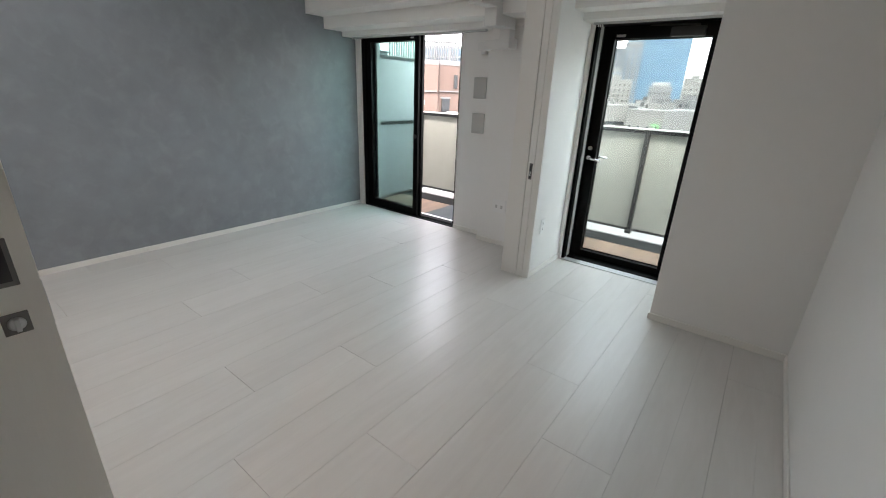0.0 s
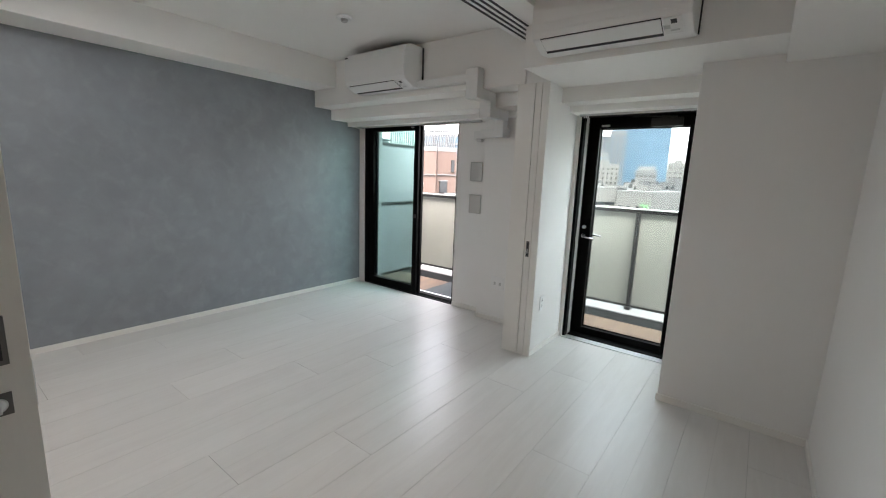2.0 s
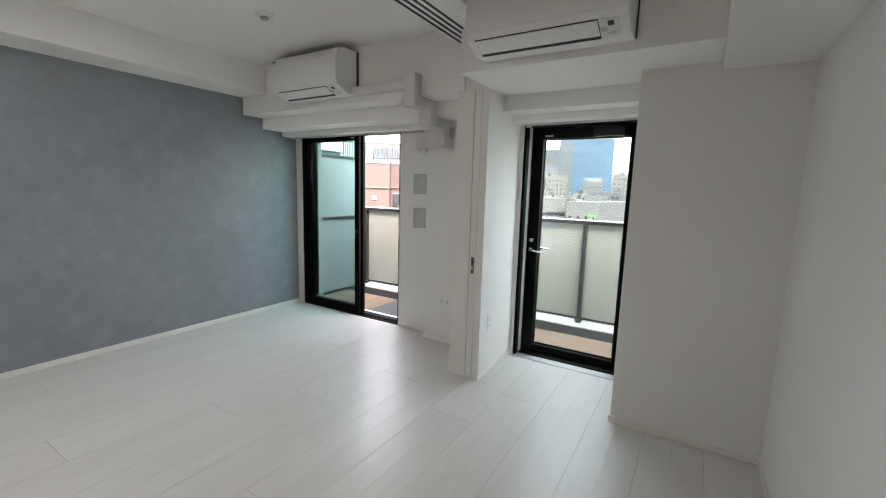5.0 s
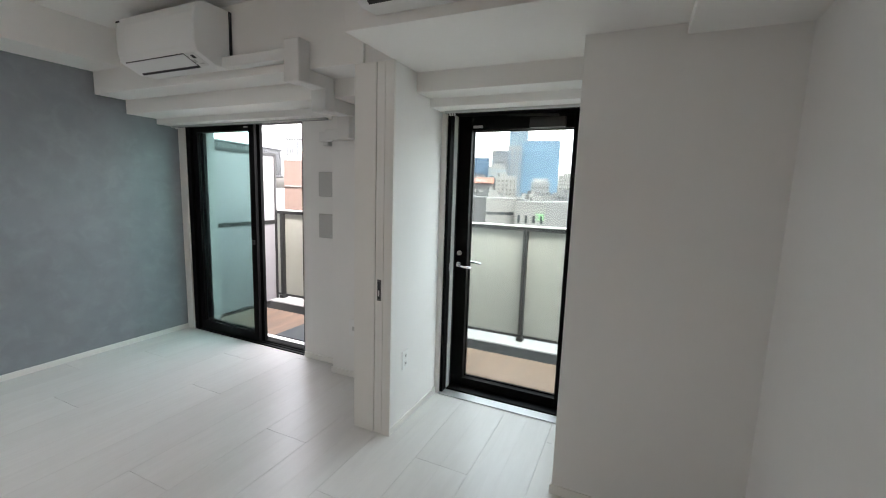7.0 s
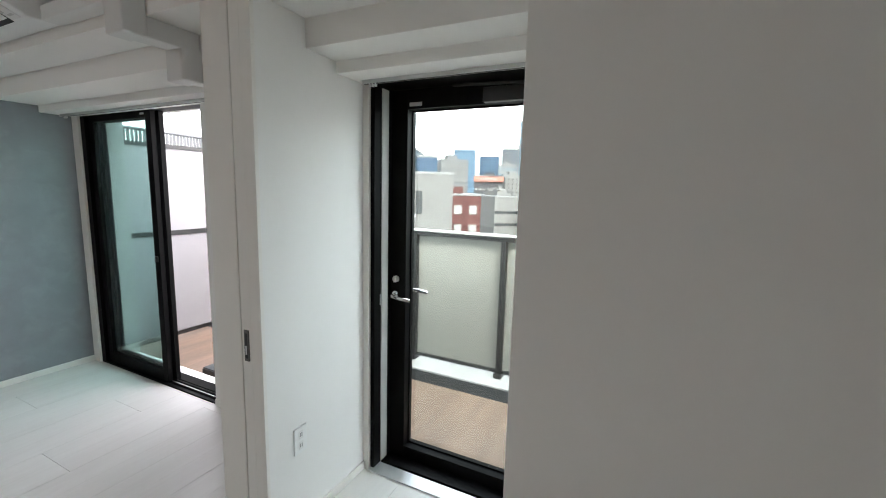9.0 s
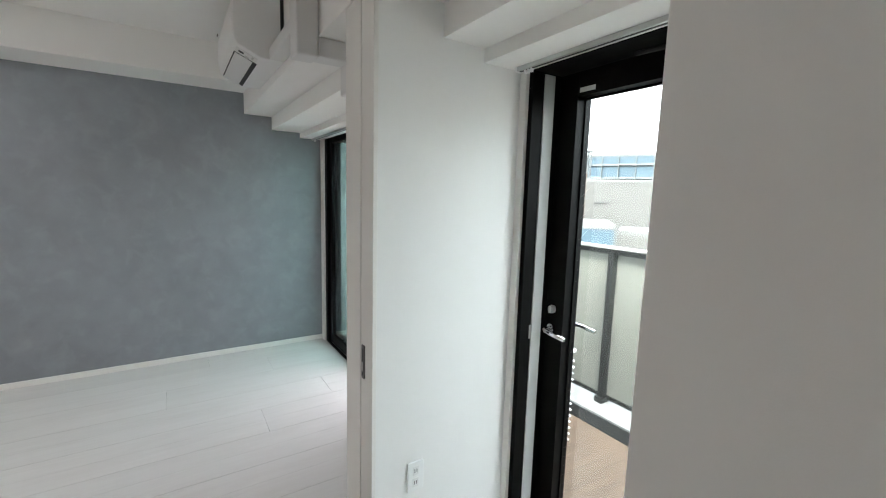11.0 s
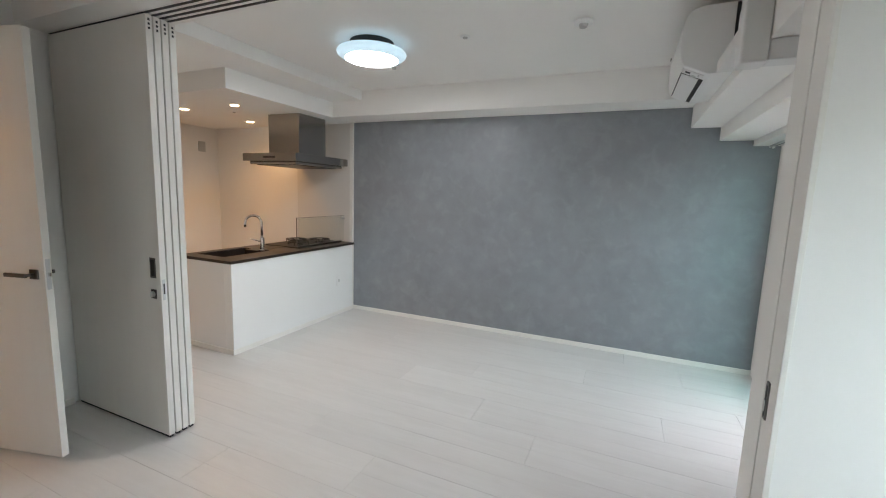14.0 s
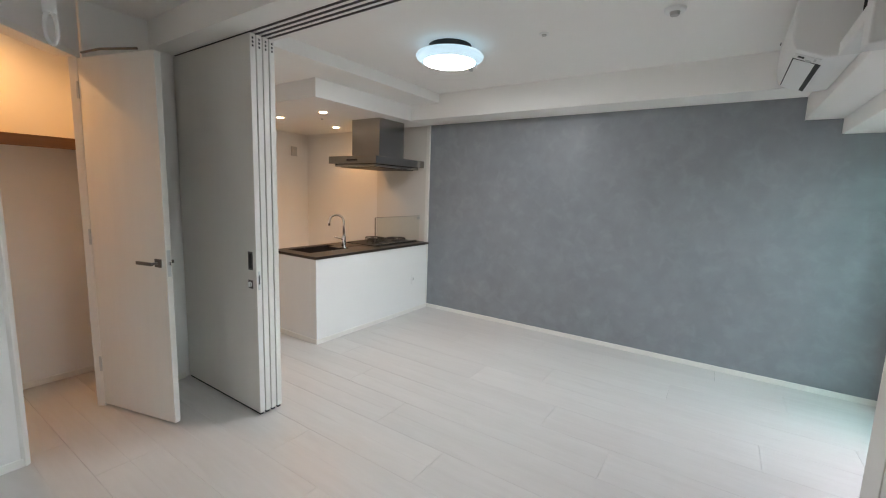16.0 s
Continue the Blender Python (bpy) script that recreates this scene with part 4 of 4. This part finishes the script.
bx("label_plate", (-3.15, -2.9, 4.50, 4.66, BZ + 0.055, BZ + 0.056), mat("yellow_label", (0.75, 0.70, 0.35), 0.5), ht, "faded yellow label")

ou = thing("outdoor_unit", (-2.0, 4.1, BZ), "white air conditioner outdoor unit with a slatted grille", "outdoor unit")
OX0, OX1, OY0, OY1 = -2.50, -1.72, 4.17, 4.52
bx("casing", (OX0, OX1, OY0, OY1 - 0.02, BZ + 0.06, 0.535), PLAST, ou, "", 0.008)
bx("lid", (OX0 - 0.006, OX1 + 0.006, OY0 - 0.006, OY1 + 0.006, 0.535, 0.56), PLAST, ou, "", 0.006)
bx("backing", (OX0 + 0.02, OX1 - 0.02, OY1 - 0.02, OY1 - 0.012, BZ + 0.09, 0.515), DARKP, ou, "dark coil behind the grille")
for k in range(14):
    z = BZ + 0.10 + 0.041 * k
    bx("slat", (OX0, OX1 + 0.001, OY1 - 0.012, OY1 + 0.002, z, z + 0.008), PLAST, ou)
bx("side_coil", (OX1 - 0.001, OX1 + 0.003, OY0 + 0.03, OY1 - 0.05, BZ + 0.10, 0.50), DARKP, ou, "dark side coil opening")
for k in range(8):
    z = BZ + 0.12 + 0.07 * k
    bx("side_slat", (OX1 + 0.002, OX1 + 0.010, OY0 + 0.01, OY1 - 0.03, z, z + 0.010), PLAST, ou)
for x in (OX0 + 0.1, OX1 - 0.16):
    bx("foot", (x, x + 0.06, OY0 - 0.01, OY1 + 0.01, BZ + 0.0005, BZ + 0.06), DARKP, ou)

# ---- the city below ----
GZ = -26.0
sbox("ground", (-3000, 3000, 5.5, 4000, GZ - 0.2, GZ), SOIL, "grey city ground far below")
# dimmer outdoor light is put into these base colours, far below real facades
CW = mat("dimmed_white_facade_tile", (0.0420, 0.0420, 0.0420), 0.7, noise_scale=0.15, amount=0.08, fine=0.5, spec=0.12)
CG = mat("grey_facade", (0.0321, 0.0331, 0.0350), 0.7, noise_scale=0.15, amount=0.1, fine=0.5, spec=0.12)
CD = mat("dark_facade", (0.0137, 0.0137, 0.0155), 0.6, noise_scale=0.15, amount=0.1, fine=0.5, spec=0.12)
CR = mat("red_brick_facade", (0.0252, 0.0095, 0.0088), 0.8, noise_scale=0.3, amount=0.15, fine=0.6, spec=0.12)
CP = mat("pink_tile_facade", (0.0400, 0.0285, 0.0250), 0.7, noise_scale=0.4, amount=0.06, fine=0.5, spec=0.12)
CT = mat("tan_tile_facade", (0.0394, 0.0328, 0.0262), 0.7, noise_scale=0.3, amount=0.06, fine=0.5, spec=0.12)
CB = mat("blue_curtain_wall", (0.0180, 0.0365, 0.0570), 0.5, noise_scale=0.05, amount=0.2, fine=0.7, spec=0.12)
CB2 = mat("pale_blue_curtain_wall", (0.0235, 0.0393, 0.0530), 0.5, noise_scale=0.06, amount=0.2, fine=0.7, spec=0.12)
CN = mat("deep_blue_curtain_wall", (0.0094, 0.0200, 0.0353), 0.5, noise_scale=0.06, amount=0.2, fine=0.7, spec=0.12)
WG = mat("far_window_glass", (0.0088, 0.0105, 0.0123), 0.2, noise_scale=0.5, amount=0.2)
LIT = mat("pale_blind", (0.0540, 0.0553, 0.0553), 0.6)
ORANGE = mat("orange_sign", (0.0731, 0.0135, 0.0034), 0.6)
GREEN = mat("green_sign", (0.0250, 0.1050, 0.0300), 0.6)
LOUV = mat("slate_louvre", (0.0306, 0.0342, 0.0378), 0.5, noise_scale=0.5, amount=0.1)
ROOF = mat("dimmed_pale_roof_sheet", (0.0426, 0.0440, 0.0454), 0.8, noise_scale=0.1, amount=0.15, fine=0.6)
EYE = Vector((-0.1, 1.5, 1.45))


def block(name, label, a0, a1, dist, top, depth, body, cols=0, rows=0, win=WG, rot=0.0, ww=0.55, wh=0.5, first=0.06, roofbox=True,
          side_cols=0, low=None, bands=0, fins=0, band_mat=None):
    """A building seen between two bearings (degrees from +y, to the right) at dist metres, its roof at a rise of top degrees."""
    mid = radians((a0 + a1) / 2)
    w = 2 * dist * math.tan(radians(abs(a1 - a0) / 2))
    zt = EYE.z + dist * math.tan(radians(top))
    zb = GZ
    c = EYE + Vector((math.sin(mid), math.cos(mid), 0)) * dist
    t = thing(name, (c.x, c.y, zb), label, "building")
    t.rotation_euler = (0, 0, -mid + radians(rot))
    hgt = zt - zb

    def piece(nm, dims, material, parent=t, lab="", mesh=None):
        ob = new(nm, mesh or finish(nm, add_box(bmesh.new(), *dims), material))
        ob.parent = parent
        return tagged(ob, lab)

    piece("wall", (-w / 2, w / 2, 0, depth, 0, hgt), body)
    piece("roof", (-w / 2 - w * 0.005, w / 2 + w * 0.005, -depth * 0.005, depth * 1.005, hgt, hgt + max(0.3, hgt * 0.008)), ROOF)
    show = min(hgt, (zt - (EYE.z + dist * math.tan(radians(low if low is not None else -9)))))
    if roofbox:
        piece("roof_house", (-w * 0.2, w * 0.15, depth * 0.2, depth * 0.6, hgt, hgt + min(3.0, hgt * 0.05)), body)
    if cols:
        cw, rh = w / cols, show / rows
        shared = finish("window", add_box(bmesh.new(), -cw * ww / 2, cw * ww / 2, -0.02 * cw - 0.03, 0.02, -rh * wh / 2, rh * wh / 2), win)
        for i in range(cols):
            for j in range(rows):
                ob = piece("window", None, win, mesh=shared)
                ob.location = (-w / 2 + cw * (i + 0.5), 0, hgt - show * first - rh * (j + 0.5))
    if side_cols:
        cw, rh = depth / side_cols, show / max(rows, 1)
        for sgn in (-1, 1):
            shared = finish("window", add_box(bmesh.new(), -0.04, 0.04, -cw * ww / 2, cw * ww / 2, -rh * wh / 2, rh * wh / 2), win)
            for i in range(side_cols):
                for j in range(rows):
                    ob = piece("window", None, win, mesh=shared)
                    ob.location = (sgn * w / 2, cw * (i + 0.5), hgt - show * first - rh * (j + 0.5))
    if bands:
        rh = show / bands
        shared = finish("floor_band", add_box(bmesh.new(), -w / 2 - 0.15, w / 2 + 0.15, -0.25, depth * 0.9, -rh * 0.07, rh * 0.07), band_mat or CG)
        for j in range(bands):
            piece("floor_band", None, CG, mesh=shared).location = (0, 0, hgt - rh * (j + 0.6))
    if fins:
        shared = finish("mullion", add_box(bmesh.new(), -w * 0.004, w * 0.004, -0.35, 0.1, 0, show), band_mat or CG)
        for i in range(fins + 1):
            piece("mullion", None, CG, mesh=shared).location = (-w / 2 + w * i / fins, 0, hgt - show)
    return t, w, hgt


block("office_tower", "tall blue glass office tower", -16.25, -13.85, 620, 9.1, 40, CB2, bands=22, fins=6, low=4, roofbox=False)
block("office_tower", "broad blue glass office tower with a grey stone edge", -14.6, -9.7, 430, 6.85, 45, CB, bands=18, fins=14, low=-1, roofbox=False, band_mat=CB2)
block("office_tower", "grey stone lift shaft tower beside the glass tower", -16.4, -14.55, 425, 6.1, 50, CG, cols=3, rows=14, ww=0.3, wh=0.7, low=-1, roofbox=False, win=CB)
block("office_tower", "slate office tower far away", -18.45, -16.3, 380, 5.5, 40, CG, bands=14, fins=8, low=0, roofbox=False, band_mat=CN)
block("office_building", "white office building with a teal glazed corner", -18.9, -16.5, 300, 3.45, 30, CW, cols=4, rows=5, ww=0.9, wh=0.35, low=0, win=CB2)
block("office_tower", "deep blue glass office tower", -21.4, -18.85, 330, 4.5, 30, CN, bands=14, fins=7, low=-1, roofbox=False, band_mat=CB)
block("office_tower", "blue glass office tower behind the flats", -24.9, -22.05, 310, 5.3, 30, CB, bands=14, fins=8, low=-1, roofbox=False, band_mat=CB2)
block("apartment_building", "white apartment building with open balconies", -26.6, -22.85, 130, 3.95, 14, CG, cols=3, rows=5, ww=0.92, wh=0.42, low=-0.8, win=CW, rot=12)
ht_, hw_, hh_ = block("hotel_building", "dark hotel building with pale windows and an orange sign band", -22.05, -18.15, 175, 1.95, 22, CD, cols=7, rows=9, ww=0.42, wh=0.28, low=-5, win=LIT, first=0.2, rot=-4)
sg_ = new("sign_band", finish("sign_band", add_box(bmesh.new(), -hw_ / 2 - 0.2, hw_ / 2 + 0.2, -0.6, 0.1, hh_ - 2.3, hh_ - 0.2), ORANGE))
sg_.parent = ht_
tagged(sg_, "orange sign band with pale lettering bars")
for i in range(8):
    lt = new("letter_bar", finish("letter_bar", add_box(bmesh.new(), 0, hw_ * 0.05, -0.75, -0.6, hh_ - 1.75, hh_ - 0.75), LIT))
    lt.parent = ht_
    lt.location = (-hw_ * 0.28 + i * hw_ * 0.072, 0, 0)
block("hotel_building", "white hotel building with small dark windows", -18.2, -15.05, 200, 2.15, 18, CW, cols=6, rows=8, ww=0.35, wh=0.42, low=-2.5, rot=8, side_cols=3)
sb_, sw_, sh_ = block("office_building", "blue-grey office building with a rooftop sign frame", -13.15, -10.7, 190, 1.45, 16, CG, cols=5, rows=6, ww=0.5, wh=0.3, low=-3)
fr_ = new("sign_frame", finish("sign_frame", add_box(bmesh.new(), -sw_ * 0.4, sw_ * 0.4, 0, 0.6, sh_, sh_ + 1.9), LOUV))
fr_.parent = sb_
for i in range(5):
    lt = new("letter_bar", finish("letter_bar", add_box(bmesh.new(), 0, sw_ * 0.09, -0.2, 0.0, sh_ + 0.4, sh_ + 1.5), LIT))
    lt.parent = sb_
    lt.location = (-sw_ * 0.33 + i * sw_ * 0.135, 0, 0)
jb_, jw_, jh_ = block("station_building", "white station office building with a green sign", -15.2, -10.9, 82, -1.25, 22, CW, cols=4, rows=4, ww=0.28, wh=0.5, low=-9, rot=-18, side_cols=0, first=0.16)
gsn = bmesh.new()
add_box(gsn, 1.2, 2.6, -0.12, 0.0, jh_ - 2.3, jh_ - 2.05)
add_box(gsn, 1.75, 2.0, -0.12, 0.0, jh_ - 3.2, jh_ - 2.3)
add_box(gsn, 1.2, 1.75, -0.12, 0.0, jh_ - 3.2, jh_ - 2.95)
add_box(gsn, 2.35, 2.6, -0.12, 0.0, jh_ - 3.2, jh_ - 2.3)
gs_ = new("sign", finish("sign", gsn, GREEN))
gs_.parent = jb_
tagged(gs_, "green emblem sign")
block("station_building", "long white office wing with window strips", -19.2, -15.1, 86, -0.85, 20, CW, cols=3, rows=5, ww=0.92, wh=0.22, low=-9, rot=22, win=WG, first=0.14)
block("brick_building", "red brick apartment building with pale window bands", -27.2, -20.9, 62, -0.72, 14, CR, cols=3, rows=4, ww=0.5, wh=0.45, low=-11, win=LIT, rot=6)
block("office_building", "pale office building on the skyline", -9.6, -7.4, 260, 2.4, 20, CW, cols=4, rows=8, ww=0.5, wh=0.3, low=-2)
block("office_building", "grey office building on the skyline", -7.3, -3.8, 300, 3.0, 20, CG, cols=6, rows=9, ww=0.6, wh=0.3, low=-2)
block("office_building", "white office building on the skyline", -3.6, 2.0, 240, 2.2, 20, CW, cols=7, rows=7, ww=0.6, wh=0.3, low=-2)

rng = random.Random(7)
for i in range(58):
    az = rng.uniform(-30, 4)
    d = rng.uniform(95, 260)
    tp = rng.uniform(-1.6, 0.55) if d > 130 else rng.uniform(-2.6, -0.9)
    wd = rng.uniform(1.0, 2.6) * 130 / d
    body = rng.choice((CW, CW, CG, CT, CW))
    block("low_building", "low city building with a flat roof", az - wd / 2, az + wd / 2, d, tp, rng.uniform(8, 16), body,
          cols=rng.randint(2, 4), rows=2, ww=rng.uniform(0.35, 0.8), wh=0.35, low=tp - 1.8, rot=rng.uniform(-25, 25))

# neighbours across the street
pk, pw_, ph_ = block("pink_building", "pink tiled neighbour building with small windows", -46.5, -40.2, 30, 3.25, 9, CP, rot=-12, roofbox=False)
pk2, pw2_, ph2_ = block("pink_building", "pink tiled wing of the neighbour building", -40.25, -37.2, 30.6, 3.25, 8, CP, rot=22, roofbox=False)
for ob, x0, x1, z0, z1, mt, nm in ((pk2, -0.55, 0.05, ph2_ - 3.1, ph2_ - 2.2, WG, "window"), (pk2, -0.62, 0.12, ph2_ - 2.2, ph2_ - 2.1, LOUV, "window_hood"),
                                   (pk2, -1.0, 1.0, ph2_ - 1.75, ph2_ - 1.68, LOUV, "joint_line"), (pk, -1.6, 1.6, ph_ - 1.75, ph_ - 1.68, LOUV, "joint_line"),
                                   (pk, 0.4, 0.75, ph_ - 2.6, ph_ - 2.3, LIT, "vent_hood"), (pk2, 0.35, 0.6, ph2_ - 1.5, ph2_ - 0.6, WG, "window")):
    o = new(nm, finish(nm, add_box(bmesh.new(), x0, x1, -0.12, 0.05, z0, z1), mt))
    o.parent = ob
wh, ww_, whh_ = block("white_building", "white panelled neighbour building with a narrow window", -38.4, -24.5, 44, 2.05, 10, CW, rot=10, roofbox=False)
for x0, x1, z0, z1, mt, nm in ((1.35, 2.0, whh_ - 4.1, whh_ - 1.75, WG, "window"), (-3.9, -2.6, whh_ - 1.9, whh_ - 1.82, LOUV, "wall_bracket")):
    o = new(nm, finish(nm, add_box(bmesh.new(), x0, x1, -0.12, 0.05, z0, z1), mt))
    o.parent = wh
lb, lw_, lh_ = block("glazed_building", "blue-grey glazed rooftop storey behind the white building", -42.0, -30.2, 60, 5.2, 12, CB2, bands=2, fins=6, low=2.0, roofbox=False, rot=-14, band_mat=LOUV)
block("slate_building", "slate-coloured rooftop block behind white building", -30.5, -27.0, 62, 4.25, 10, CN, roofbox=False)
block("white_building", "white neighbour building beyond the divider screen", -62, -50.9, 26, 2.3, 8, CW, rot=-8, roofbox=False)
lou = thing("louvre_screen", (-20, 17, 2), "slate metal louvre screen on the neighbouring roof", "screen")
p0, p1 = EYE + Vector((math.sin(radians(-64)), math.cos(radians(-64)), 0)) * 27, EYE + Vector((math.sin(radians(-46.5)), math.cos(radians(-46.5)), 0)) * 36
dl_ = (p1 - p0).normalized()
n_sl = 60
shared = finish("slat", add_box(bmesh.new(), -0.05, 0.05, -0.06, 0.06, 2.2, 4.3), LOUV)
for i in range(n_sl):
    q = p0 + (p1 - p0) * (i / n_sl)
    o = new("slat", shared)
    o.parent = lou
    o.matrix_parent_inverse = Matrix.Translation(-Vector(lou.location))
    o.location = (q.x, q.y, 0)
for z in (2.15, 4.25):
    part("rail", add_tube(bmesh.new(), [(p0.x, p0.y, z), (p1.x, p1.y, z)], 0.09, 6), LOUV, lou)
sc2 = thing("louvre_screen", (-26, 33, 4), "slate metal louvre screen on the neighbouring roof", "screen")
q0, q1 = EYE + Vector((math.sin(radians(-46)), math.cos(radians(-46)), 0)) * 44, EYE + Vector((math.sin(radians(-37.0)), math.cos(radians(-37.0)), 0)) * 44
shared = finish("slat", add_box(bmesh.new(), -0.06, 0.06, -0.06, 0.06, 3.4, 6.0), LOUV)
for i in range(30):
    q = q0 + (q1 - q0) * (i / 30)
    o = new("slat", shared)
    o.parent = sc2
    o.matrix_parent_inverse = Matrix.Translation(-Vector(sc2.location))
    o.location = (q.x, q.y, 0)
for z in (3.4, 6.0):
    part("rail", add_tube(bmesh.new(), [(q0.x, q0.y, z), (q1.x, q1.y, z)], 0.10, 6), LOUV, sc2)
tk = block("roof_plant", "pale blue-grey rooftop plant box", -38.8, -33.3, 24, -3.7, 5, CB2, roofbox=False, rot=4)
block("roof_plant", "white rooftop equipment box", -33.0, -29.5, 27, -4.3, 4, CW, roofbox=False)

# ---- floor boards, last ----
PITCH, LONG = 0.311, 1.92
starts = [0.62, 1.0, 1.46, 0.003, 0.972, 0.528, 1.33, 0.794, 0.20, 1.68, 0.95, 1.45, 0.40, 1.15, 0.70]


def board_mesh(length):
    bm = bmesh.new()
    h = PITCH / 2
    add_box(bm, -h + 0.0008, -0.0003, 0, length, -0.008, 0)
    add_box(bm, 0.0003, h - 0.0008, 0, length, -0.008, 0)
    return finish("board", bm, PLANK)


boards = {}
for k in range(15):
    cx = 0.432 - PITCH * (k + 0.5)
    y = (starts[k] % LONG) - 3 * LONG
    while y < NY:
        a, b = max(y, -3.0), min(y + LONG, NY + 0.015)
        if b - a > 0.02:
            key = round(b - a - 0.0018, 4)
            if key not in boards:
                boards[key] = board_mesh(key)
            ob = new("board", boards[key])
            ob.parent = floor_slab
            ob.location = (cx, a + 0.0009, 0)
        y += LONG
